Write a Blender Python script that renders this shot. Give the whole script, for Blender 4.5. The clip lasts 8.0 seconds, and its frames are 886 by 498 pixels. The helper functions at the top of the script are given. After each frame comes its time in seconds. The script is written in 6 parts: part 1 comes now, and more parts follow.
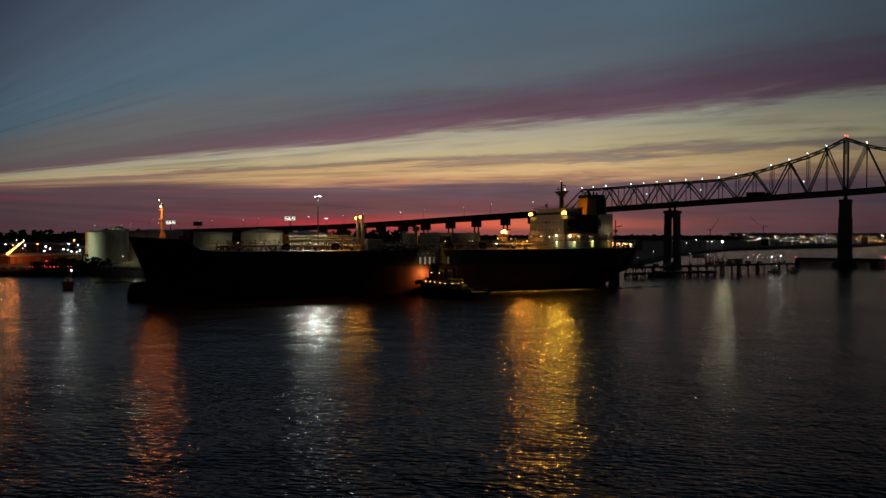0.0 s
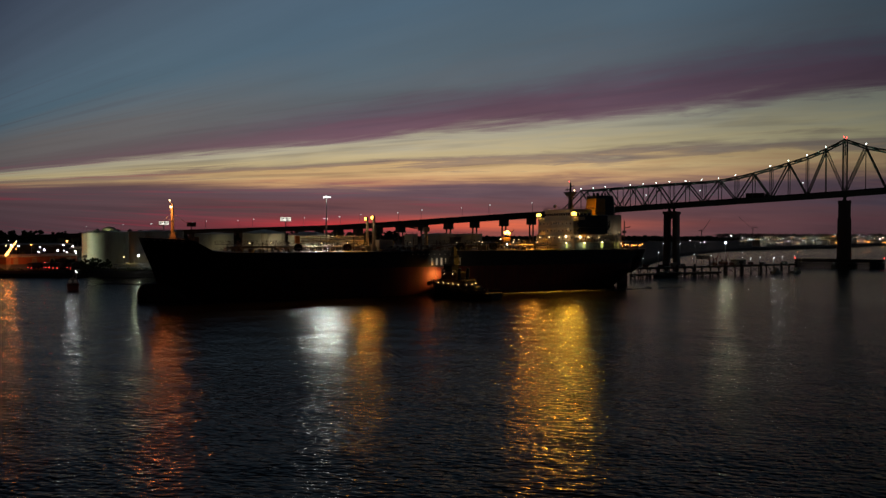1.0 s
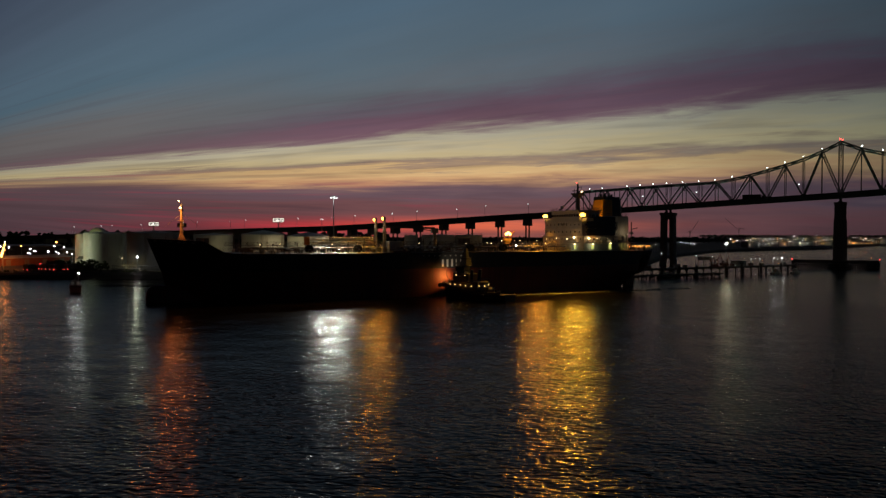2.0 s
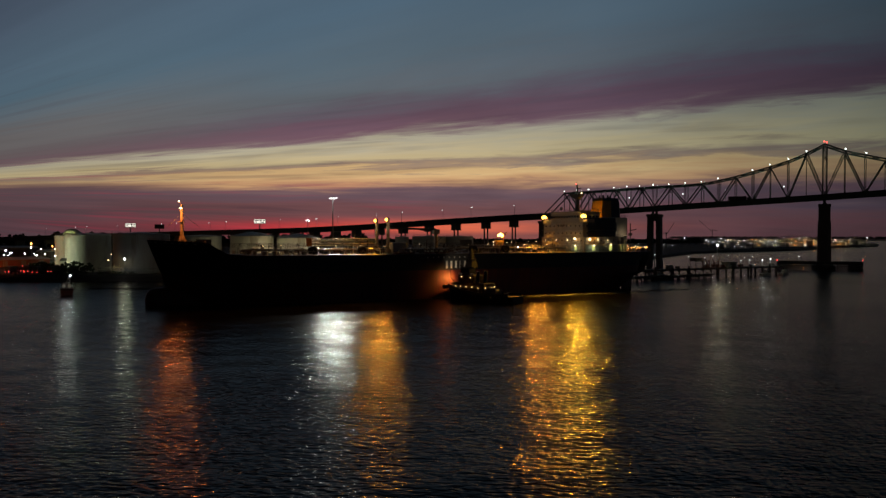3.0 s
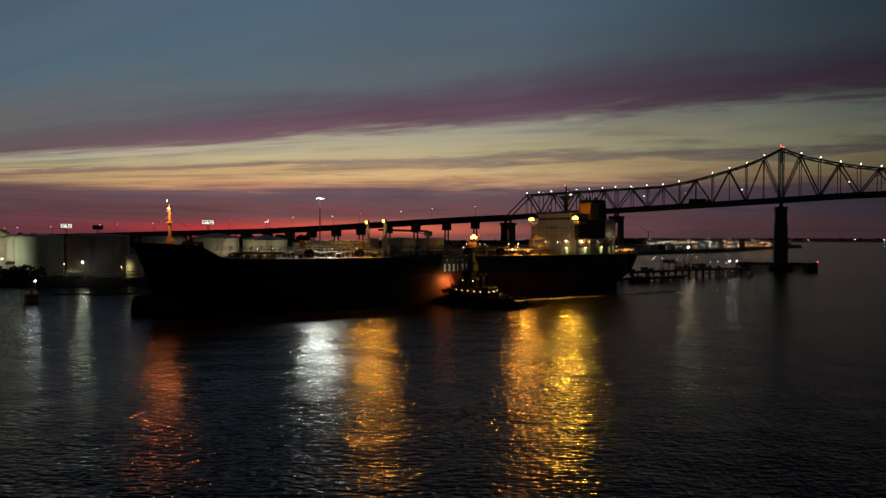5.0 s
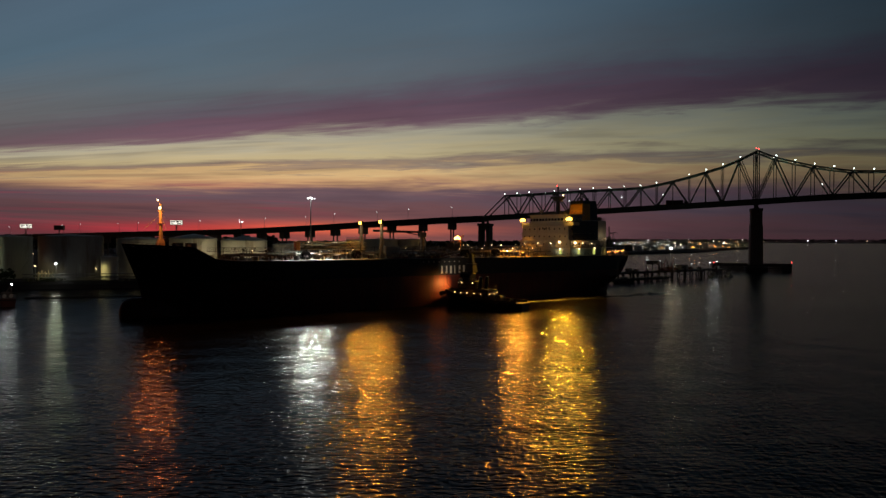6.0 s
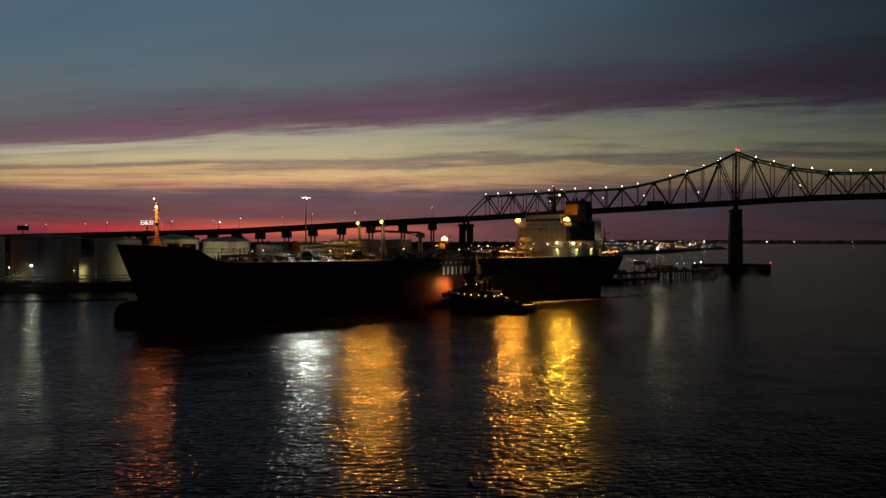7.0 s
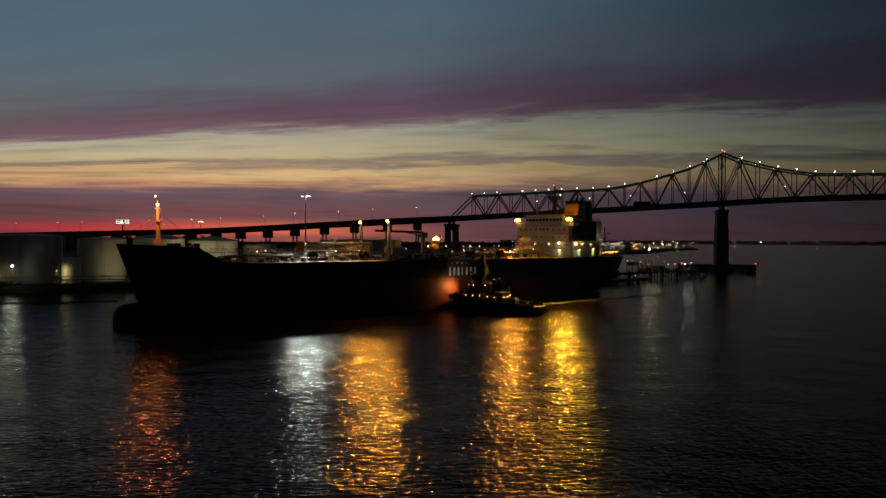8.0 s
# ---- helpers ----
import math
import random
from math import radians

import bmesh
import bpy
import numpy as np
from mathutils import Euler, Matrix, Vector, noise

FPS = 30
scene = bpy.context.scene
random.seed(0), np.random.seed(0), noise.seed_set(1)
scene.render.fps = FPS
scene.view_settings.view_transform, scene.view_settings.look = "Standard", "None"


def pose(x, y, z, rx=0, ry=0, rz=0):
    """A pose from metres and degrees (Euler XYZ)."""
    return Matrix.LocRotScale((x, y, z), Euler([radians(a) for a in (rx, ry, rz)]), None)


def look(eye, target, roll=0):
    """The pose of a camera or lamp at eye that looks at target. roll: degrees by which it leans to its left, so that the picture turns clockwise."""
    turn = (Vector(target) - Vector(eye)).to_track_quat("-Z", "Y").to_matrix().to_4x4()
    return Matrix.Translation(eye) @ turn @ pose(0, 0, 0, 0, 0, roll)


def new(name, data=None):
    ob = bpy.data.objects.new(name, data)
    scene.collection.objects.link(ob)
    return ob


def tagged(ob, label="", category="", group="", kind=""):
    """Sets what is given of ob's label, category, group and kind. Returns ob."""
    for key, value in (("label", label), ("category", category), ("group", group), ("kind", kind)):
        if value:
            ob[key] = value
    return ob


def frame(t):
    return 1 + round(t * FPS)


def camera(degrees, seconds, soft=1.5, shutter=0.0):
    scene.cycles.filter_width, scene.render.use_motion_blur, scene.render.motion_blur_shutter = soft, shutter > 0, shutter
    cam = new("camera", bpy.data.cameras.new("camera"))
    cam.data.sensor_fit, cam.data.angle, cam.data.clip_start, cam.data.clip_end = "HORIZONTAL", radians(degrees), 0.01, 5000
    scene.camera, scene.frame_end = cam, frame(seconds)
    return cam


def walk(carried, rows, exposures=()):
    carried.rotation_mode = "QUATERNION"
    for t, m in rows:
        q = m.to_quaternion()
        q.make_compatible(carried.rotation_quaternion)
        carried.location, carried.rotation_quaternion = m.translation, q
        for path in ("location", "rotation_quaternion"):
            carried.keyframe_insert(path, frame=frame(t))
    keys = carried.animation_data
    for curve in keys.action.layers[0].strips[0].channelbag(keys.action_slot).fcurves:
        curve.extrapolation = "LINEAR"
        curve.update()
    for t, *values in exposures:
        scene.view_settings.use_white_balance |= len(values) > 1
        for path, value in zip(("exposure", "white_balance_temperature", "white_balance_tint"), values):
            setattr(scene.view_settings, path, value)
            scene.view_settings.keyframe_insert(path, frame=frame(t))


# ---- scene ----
cam = camera(61.1, 8.0, soft=1.4)
METRES, EYE, TILT, LEAN, TURN = 96.0, 22.0, -1.3, 0.0, 0.0
ROWS = [
    (0.0, 0.0, 0.0, 0.0, 0.0, 0.0, 0.0),
    (0.5, -0.0451, 0.0083, 0.0002, -0.47, 0.02, -0.0),
    (1.0, -0.0928, 0.0198, 0.0005, -0.99, 0.06, 0.0),
    (1.5, -0.1403, 0.03, 0.0016, -1.52, 0.09, -0.0),
    (3.0, -0.311, 0.0835, 0.0009, -4.44, 0.26, 0.05),
    (3.5, -0.3699, 0.1077, 0.0025, -5.83, 0.3, 0.09),
    (4.0, -0.4243, 0.1361, 0.0044, -7.11, 0.32, 0.1),
    (5.5, -0.5967, 0.2416, 0.0083, -11.18, 0.36, 0.14),
    (6.0, -0.653, 0.2841, 0.0099, -12.73, 0.39, 0.15),
    (6.5, -0.7105, 0.3272, 0.0106, -14.19, 0.42, 0.16),
    (7.0, -0.7645, 0.3723, 0.0106, -15.5, 0.44, 0.2),
    (7.5, -0.8157, 0.4199, 0.0118, -16.67, 0.44, 0.24),
    (8.0, -0.8637, 0.4671, 0.0114, -17.83, 0.45, 0.15),
]
walk(cam, [(t, pose(0, 0, EYE, TILT, LEAN, TURN) @ pose(METRES * x, METRES * y, METRES * z, 90 + pitch, roll, yaw)) for t, x, y, z, yaw, pitch, roll in ROWS])

# ---- world, lamps ----
world = bpy.data.worlds.new("dusk_sky")
world.use_nodes = True
scene.world = world


class Nodes:
    """Short notation for a node tree."""

    def __init__(self, tree):
        self.tree = tree
        tree.nodes.clear()

    def add(self, kind):
        return self.tree.nodes.new(kind)

    def link(self, a, b):
        self.tree.links.new(a, b)

    def put(self, socket, value):
        if isinstance(value, bpy.types.NodeSocket):
            self.link(value, socket)
        else:
            socket.default_value = value

    def math(self, op, a, b=0.0, c=0.0):
        node = self.add("ShaderNodeMath")
        node.operation = op
        for socket, value in zip(node.inputs, (a, b, c)):
            self.put(socket, value)
        return node.outputs[0]

    def dot(self, a, b):
        node = self.add("ShaderNodeVectorMath")
        node.operation = "DOT_PRODUCT"
        self.put(node.inputs[0], a)
        self.put(node.inputs[1], b)
        return node.outputs["Value"]

    def join(self, x, y, z):
        node = self.add("ShaderNodeCombineXYZ")
        for socket, value in zip(node.inputs, (x, y, z)):
            self.put(socket, value)
        return node.outputs[0]

    def noise(self, vector, scale, detail=3.0, rough=0.5, distort=0.0):
        node = self.add("ShaderNodeTexNoise")
        self.put(node.inputs["Vector"], vector)
        node.inputs["Scale"].default_value = scale
        node.inputs["Detail"].default_value = detail
        node.inputs["Roughness"].default_value = rough
        node.inputs["Distortion"].default_value = distort
        return node.outputs["Fac"]

    def ramp(self, fac, stops, mode="LINEAR"):
        node = self.add("ShaderNodeValToRGB")
        node.color_ramp.interpolation = mode
        el = node.color_ramp.elements
        while len(el) < len(stops):
            el.new(0.5)
        for e, (p, c) in zip(el, stops):
            e.position = p
            e.color = (c, c, c, 1) if isinstance(c, float) else (*c, 1)
        self.put(node.inputs[0], fac)
        return node.outputs[0]

    def mix(self, fac, a, b, mode="MIX"):
        node = self.add("ShaderNodeMix")
        node.data_type, node.blend_type = "RGBA", mode
        self.put(node.inputs["Factor"], fac)
        for key, value in (("A", a), ("B", b)):
            socket = [s for s in node.inputs if s.name == key and s.type == "RGBA"][0]
            self.put(socket, value if isinstance(value, bpy.types.NodeSocket) else (*value, 1))
        return [s for s in node.outputs if s.type == "RGBA"][0]


def srgb(r, g, b):
    """Linear colour from 0..255 values."""
    return tuple(((v / 255 + 0.055) / 1.055) ** 2.4 if v > 10 else v / 255 / 12.92 for v in (r, g, b))


# The sky after sunset: long cloud sheets, parallel on one plane, run to a vanishing point on the horizon; a red afterglow lies low.
AXIS = Vector((0, 1, 0))
AXIS.rotate(Euler((radians(2.2), 0, radians(41.4))))
SIDE = AXIS.cross(Vector((0, 0, 1))).normalized()
RISE = SIDE.cross(AXIS)
n = Nodes(world.node_tree)
ray_way = n.add("ShaderNodeTexCoord").outputs["Generated"]
along = n.dot(ray_way, AXIS)
split = n.add("ShaderNodeSeparateXYZ")
n.link(ray_way, split.inputs[0])
height = n.math("MAXIMUM", split.outputs[2], 0.0)
fan = n.math("MULTIPLY", n.math("ARCTAN2", n.dot(ray_way, RISE), n.dot(ray_way, SIDE)), 180 / math.pi)          # degrees about the sheets' axis
elev = n.math("MULTIPLY", n.math("ARCSINE", height), 180 / math.pi)
azim = n.math("MULTIPLY", n.math("ARCTAN2", split.outputs[0], split.outputs[1]), 180 / math.pi)
wide_fan = n.math("POWER", n.math("MAXIMUM", n.math("ADD", fan, 7.0), 0.0), 0.62)
streak = n.noise(n.join(n.math("MULTIPLY", wide_fan, 1.5), n.math("MULTIPLY", azim, 0.055), 3.0), 1.0, 4.0, 0.55, 0.4)
wisp = n.noise(n.join(n.math("MULTIPLY", wide_fan, 6.5), n.math("MULTIPLY", azim, 0.13), 8.0), 1.0, 5.0, 0.6, 0.7)
broad = n.noise(n.join(n.math("MULTIPLY", fan, 0.12), n.math("MULTIPLY", along, 1.3), 1.0), 1.0, 2.0)
bent = n.math("ADD", fan, n.math("ADD", n.math("MULTIPLY", n.math("SUBTRACT", streak, 0.5), 2.8), n.math("MULTIPLY", n.math("SUBTRACT", wisp, 0.5), 2.6)))
SKY_STOPS = [
    (-6.0, srgb(76, 56, 58)), (-2.0, srgb(106, 70, 70)), (0.6, srgb(118, 78, 77)), (2.0, srgb(104, 80, 85)), (2.7, srgb(112, 86, 88)), (3.2, srgb(150, 110, 94)), (3.9, srgb(200, 152, 106)), (4.9, srgb(212, 174, 120)),
    (5.45, srgb(138, 114, 102)), (6.3, srgb(200, 178, 132)), (8.4, srgb(174, 164, 138)), (9.0, srgb(138, 118, 112)), (9.6, srgb(114, 84, 92)), (10.8, srgb(106, 80, 90)), (12.2, srgb(98, 88, 95)),
    (13.8, srgb(96, 101, 104)), (17.0, srgb(88, 102, 109)), (23.0, srgb(79, 99, 112)), (29.0, srgb(76, 94, 108)), (38.0, srgb(70, 82, 97)), (50.0, srgb(54, 62, 78)), (84.0, srgb(16, 20, 27)),
]
sheet = n.ramp(n.math("DIVIDE", n.math("ADD", bent, 6.0), 90.0), [((p + 6.0) / 90.0, c) for p, c in SKY_STOPS])
# the afterglow: strongest where the sun went down, close to the horizon
glow_az = n.math("EXPONENT", n.math("MULTIPLY", n.math("POWER", n.math("DIVIDE", n.math("SUBTRACT", azim, 2.0), 17.0), 2.0), -1.0))
glow_el = n.math("EXPONENT", n.math("MULTIPLY", n.math("POWER", n.math("DIVIDE", n.math("SUBTRACT", elev, 0.6), n.math("ADD", 0.2, n.math("MULTIPLY", streak, 0.62))), 2.0), -1.0))
glow = n.math("MULTIPLY", n.math("MULTIPLY", glow_az, glow_el), n.math("ADD", 0.55, wisp))
warm = n.ramp(n.math("DIVIDE", n.math("ADD", azim, 30.0), 60.0), [(0.0, srgb(150, 40, 62)), (0.35, srgb(216, 58, 62)), (0.6, srgb(218, 104, 72)), (1.0, srgb(110, 66, 70))])
# thin dark and red bars between the sheets, close to the horizon
bars = n.noise(n.join(n.math("MULTIPLY", fan, 1.15), n.math("MULTIPLY", azim, 0.075), 5.0), 1.0, 3.0, 0.55, 0.3)
low_sky = n.ramp(n.math("DIVIDE", elev, 20.0), [(0.0, 1.0), (0.26, 1.0), (0.5, 0.35), (0.62, 0.0)])
sheet = n.mix(n.math("MULTIPLY", low_sky, n.ramp(bars, [(0.52, 0.0), (0.68, 0.5)])), sheet, n.mix(0.65, sheet, srgb(64, 52, 60)))
leftward = n.math("MULTIPLY", n.ramp(n.math("DIVIDE", n.math("ADD", azim, 40.0), 80.0), [(0.2, 0.85), (0.36, 0.0)]), n.ramp(n.math("DIVIDE", bent, 10.0), [(0.4, 1.0), (0.6, 0.0)]))
sheet = n.mix(leftward, sheet, srgb(100, 76, 80))
pale_left = n.math("MULTIPLY", n.ramp(n.math("DIVIDE", n.math("ADD", azim, 40.0), 80.0), [(0.16, 0.75), (0.42, 0.0)]), n.ramp(n.math("DIVIDE", bent, 30.0), [(0.27, 0.0), (0.36, 1.0), (0.52, 1.0), (0.75, 0.0)]))
sheet = n.mix(pale_left, sheet, srgb(112, 102, 99))
red_bar = n.math("MULTIPLY", n.ramp(n.math("DIVIDE", elev, 10.0), [(0.1, 1.0), (0.36, 0.9), (0.52, 0.0)]), n.ramp(bars, [(0.3, 0.62), (0.46, 0.0)]))
sheet = n.mix(n.math("MULTIPLY", red_bar, n.ramp(n.math("DIVIDE", n.math("ADD", azim, 40.0), 80.0), [(0.15, 1.0), (0.5, 0.6), (0.6, 0.15)])), sheet, srgb(158, 58, 74))
sky = n.mix(n.math("MINIMUM", glow, 1.0), sheet, warm)
# away from the sunset the sheets lose their light
dusk = n.ramp(n.math("DIVIDE", n.math("ABSOLUTE", n.math("ADD", azim, 6.0)), 180.0), [(0.0, 1.0), (0.12, 0.92), (0.18, 0.66), (0.24, 0.4), (0.31, 0.2), (0.4, 0.24), (0.5, 0.28), (1.0, 0.28)])
sky = n.mix(1.0, sky, dusk, "MULTIPLY")
sky = n.mix(1.0, sky, n.ramp(n.math("DIVIDE", n.math("ADD", azim, 60.0), 120.0), [(0.2, (1.1, 1.12, 1.13)), (0.33, (1.16, 1.16, 1.17)), (0.42, (1.03, 1.05, 1.11)), (0.5, (1.0, 1.03, 1.11)), (0.6, (0.9, 0.97, 1.09)), (0.7, (0.75, 0.87, 1.03)), (0.85, (0.58, 0.77, 0.96))]), "MULTIPLY")
near_level = n.math("EXPONENT", n.math("MULTIPLY", n.math("POWER", n.math("DIVIDE", elev, 6.0), 2.0), -1.0))
sky = n.mix(near_level, sky, n.ramp(n.math("DIVIDE", n.math("ADD", azim, 60.0), 120.0), [(0.2, (0.52, 0.56, 0.6)), (0.36, (0.62, 0.66, 0.7)), (0.5, (0.99, 0.98, 0.98)), (0.57, (1.13, 1.11, 1.06)), (0.75, (1.1, 1.1, 1.1))]), "MULTIPLY")
sky = n.mix(1.0, sky, n.ramp(n.math("DIVIDE", elev, 90.0), [(0.21, 1.0), (0.38, 0.42), (0.6, 0.26), (1.0, 0.2)]), "MULTIPLY")
calm = n.ramp(n.math("DIVIDE", fan, 40.0), [(0.26, 1.0), (0.4, 0.3), (1.0, 0.3)])
sky = n.mix(calm, sky, n.ramp(streak, [(0.3, 0.86), (0.7, 1.14)]), "MULTIPLY")
sky = n.mix(1.0, sky, n.ramp(broad, [(0.25, 0.86), (0.75, 1.12)]), "MULTIPLY")
# the high sky away from the sunset is already night
night = n.math("MULTIPLY", n.ramp(n.math("DIVIDE", elev, 90.0), [(0.2, 0.0), (0.34, 1.0)]), n.ramp(n.math("DIVIDE", n.math("ADD", azim, 60.0), 120.0), [(0.5, 0.0), (0.75, 0.6)]))
sky = n.mix(night, sky, srgb(16, 18, 24))
back = n.add("ShaderNodeBackground")
n.link(sky, back.inputs[0])
back.inputs[1].default_value = 1.0
n.link(back.outputs[0], n.add("ShaderNodeOutputWorld").inputs[0])


def lamp(x, y, z, watts, colour, radius=0.4):
    """A point light; any bulb is a separate part."""
    data = bpy.data.lights.new("lamp_light", "POINT")
    data.energy, data.color, data.shadow_soft_size = watts, colour, radius
    ob = new("lamp_light", data)
    ob.location = (x, y, z)
    return ob


def spot(eye, target, watts, colour, angle=100, radius=0.3, blend=0.6):
    """A floodlight that shines one way."""
    data = bpy.data.lights.new("flood_light", "SPOT")
    data.energy, data.color, data.shadow_soft_size, data.spot_size, data.spot_blend = watts, colour, radius, radians(angle), blend
    ob = new("flood_light", data)
    ob.matrix_world = look(eye, target)
    return ob


SODIUM, GOLD, WHITE, GREENISH, RED = (1.0, 0.26, 0.045), (1.0, 0.41, 0.032), (0.95, 1.0, 0.97), (0.86, 1.0, 0.62), (1.0, 0.05, 0.03)


# ---- materials ----
def material(name, colour, rough=0.6, metal=0.0, vary=0.25, grain=0.5, stain=0.06, bump=0.15, wear=None, streaks=False):
    """Painted or raw surface: colour varied by fine grain and by large stains, some relief; wear is the colour of worn patches."""
    m = bpy.data.materials.new(name)
    m.use_nodes = True
    k = Nodes(m.node_tree)
    place = k.add("ShaderNodeTexCoord").outputs["Object"]
    if streaks:
        stretch = k.add("ShaderNodeMapping")
        k.link(place, stretch.inputs["Vector"])
        stretch.inputs["Scale"].default_value = (1, 1, 0.12)
        place = stretch.outputs[0]
    fine = k.noise(place, 1.0 / grain, 4.0, 0.6)
    large = k.noise(place, stain, 3.0, 0.55)
    tone = k.math("ADD", k.math("MULTIPLY", k.math("SUBTRACT", fine, 0.5), vary), k.math("MULTIPLY", k.math("SUBTRACT", large, 0.5), vary * 1.6))
    each = k.math("MULTIPLY", k.math("SUBTRACT", k.add("ShaderNodeObjectInfo").outputs["Random"], 0.5), vary * 0.5)
    factor = k.math("ADD", 1.0, k.math("ADD", tone, each))
    base = k.mix(1.0, colour, k.join(factor, factor, factor), "MULTIPLY")
    if wear:
        base = k.mix(k.ramp(k.noise(place, stain * 4, 6.0, 0.65), [(0.55, 0.0), (0.68, 0.8)]), base, wear)
    p = k.add("ShaderNodeBsdfPrincipled")
    k.link(base, p.inputs["Base Color"])
    p.inputs["Metallic"].default_value = metal
    k.link(k.math("ADD", rough - 0.12, k.math("MULTIPLY", large, 0.24)), p.inputs["Roughness"])
    relief = k.add("ShaderNodeBump")
    relief.inputs["Strength"].default_value = bump
    relief.inputs["Distance"].default_value = 0.05
    k.link(fine, relief.inputs["Height"])
    k.link(relief.outputs[0], p.inputs["Normal"])
    k.link(p.outputs[0], k.add("ShaderNodeOutputMaterial").inputs[0])
    return m


def two_tone_hull(line):
    """Ship's side: black above the line, dull red bottom paint below it, streaked by rust and scrapes."""
    m = bpy.data.materials.new("black_and_red_hull_paint")
    m.use_nodes = True
    k = Nodes(m.node_tree)
    place = k.add("ShaderNodeTexCoord").outputs["Object"]
    cut = k.add("ShaderNodeSeparateXYZ")
    k.link(place, cut.inputs[0])
    drip = k.add("ShaderNodeMapping")
    k.link(place, drip.inputs["Vector"])
    drip.inputs["Scale"].default_value = (1, 1, 0.1)
    runs, large = k.noise(drip.outputs[0], 0.9, 5.0, 0.6), k.noise(place, 0.06, 4.0, 0.6)
    black = k.mix(k.ramp(runs, [(0.5, 0.0), (0.75, 0.7)]), (0.026, 0.022, 0.022), (0.045, 0.032, 0.026))
    red = k.mix(k.ramp(runs, [(0.4, 0.0), (0.7, 0.8)]), (0.17, 0.03, 0.018), (0.09, 0.03, 0.022))
    red = k.mix(k.ramp(large, [(0.45, 0.0), (0.7, 0.6)]), red, (0.07, 0.03, 0.025))
    edge = k.math("ADD", cut.outputs[2], k.math("MULTIPLY", k.math("SUBTRACT", runs, 0.5), 0.25))
    base = k.mix(k.math("LESS_THAN", edge, line), black, red)
    p = k.add("ShaderNodeBsdfPrincipled")
    k.link(base, p.inputs["Base Color"])
    k.link(k.math("ADD", 0.45, k.math("MULTIPLY", large, 0.25)), p.inputs["Roughness"])
    relief = k.add("ShaderNodeBump")
    relief.inputs["Strength"].default_value = 0.2
    relief.inputs["Distance"].default_value = 0.06
    k.link(k.noise(place, 0.45, 2.0), relief.inputs["Height"])
    k.link(relief.outputs[0], p.inputs["Normal"])
    k.link(p.outputs[0], k.add("ShaderNodeOutputMaterial").inputs[0])
    return m


def glowing(name, colour, strength):
    """The bulb or lit glass of a lamp."""
    m = bpy.data.materials.new(name)
    m.use_nodes = True
    m.cycles.emission_sampling = "NONE"
    k = Nodes(m.node_tree)
    e = k.add("ShaderNodeEmission")
    e.inputs[0].default_value = (*colour, 1)
    e.inputs[1].default_value = strength
    k.link(e.outputs[0], k.add("ShaderNodeOutputMaterial").inputs[0])
    return m


def water_material():
    """River water at dusk: dark, clear reflection broken by ripples of three sizes and by slicks between them."""
    m = bpy.data.materials.new("river_water")
    m.use_nodes = True
    k = Nodes(m.node_tree)
    place = k.add("ShaderNodeTexCoord").outputs["Object"]
    turn = k.add("ShaderNodeMapping")
    k.link(place, turn.inputs["Vector"])
    turn.inputs["Rotation"].default_value = (0, 0, radians(14))
    turn.inputs["Scale"].default_value = (0.85, 1.0, 1.0)
    slick = k.ramp(k.noise(turn.outputs[0], 0.012, 3.0, 0.6, 0.5), [(0.35, 0.5), (0.65, 1.0)])

    def crest(at, across, onward=1.0):
        """Stretches the pattern along or across the wind."""
        long = k.add("ShaderNodeMapping")
        k.link(at, long.inputs["Vector"])
        long.inputs["Scale"].default_value = (across, onward, 1.0)
        return long.outputs[0]

    def level(dx, dy):
        """Height of the surface a step away from the point."""
        step = k.add("ShaderNodeVectorMath")
        k.link(turn.outputs[0], step.inputs[0])
        step.inputs[1].default_value = (dx, dy, 0)
        at = step.outputs[0]
        chop = k.math("ADD", k.math("MULTIPLY", k.noise(crest(at, 0.8), 0.45, 1.0, 0.5, 0.4), 0.2), k.math("MULTIPLY", k.noise(crest(at, 0.58), 1.35, 0.0, 0.5, 0.4), 0.2))
        ripple = k.math("ADD", k.math("MULTIPLY", k.noise(crest(at, 0.6), 2.6, 0.0, 0.5, 0.3), 0.08), k.math("MULTIPLY", k.noise(crest(at, 1.0, 0.28), 1.9, 0.0, 0.5, 0.3), 0.125))
        return k.math("ADD", k.math("MULTIPLY", k.noise(at, 0.12, 0.0), 0.5), k.math("MULTIPLY", k.math("ADD", chop, ripple), slick))

    here = level(0, 0)
    tilt_x = k.math("MULTIPLY", k.math("SUBTRACT", here, level(0.04, 0)), WAVE / 0.04)
    tilt_y = k.math("MULTIPLY", k.math("SUBTRACT", here, level(0, 0.04)), WAVE / 0.04)
    lie = k.add("ShaderNodeVectorMath")
    lie.operation = "NORMALIZE"
    k.link(k.join(tilt_x, tilt_y, 1.0), lie.inputs[0])
    p = k.add("ShaderNodeBsdfPrincipled")
    p.inputs["Base Color"].default_value = (0.0105, 0.0088, 0.0096, 1)
    p.inputs["Roughness"].default_value = WATER_ROUGH
    p.inputs["IOR"].default_value = 1.33
    p.inputs["Specular IOR Level"].default_value = 0.055
    k.link(lie.outputs[0], p.inputs["Normal"])
    k.link(p.outputs[0], k.add("ShaderNodeOutputMaterial").inputs[0])
    return m


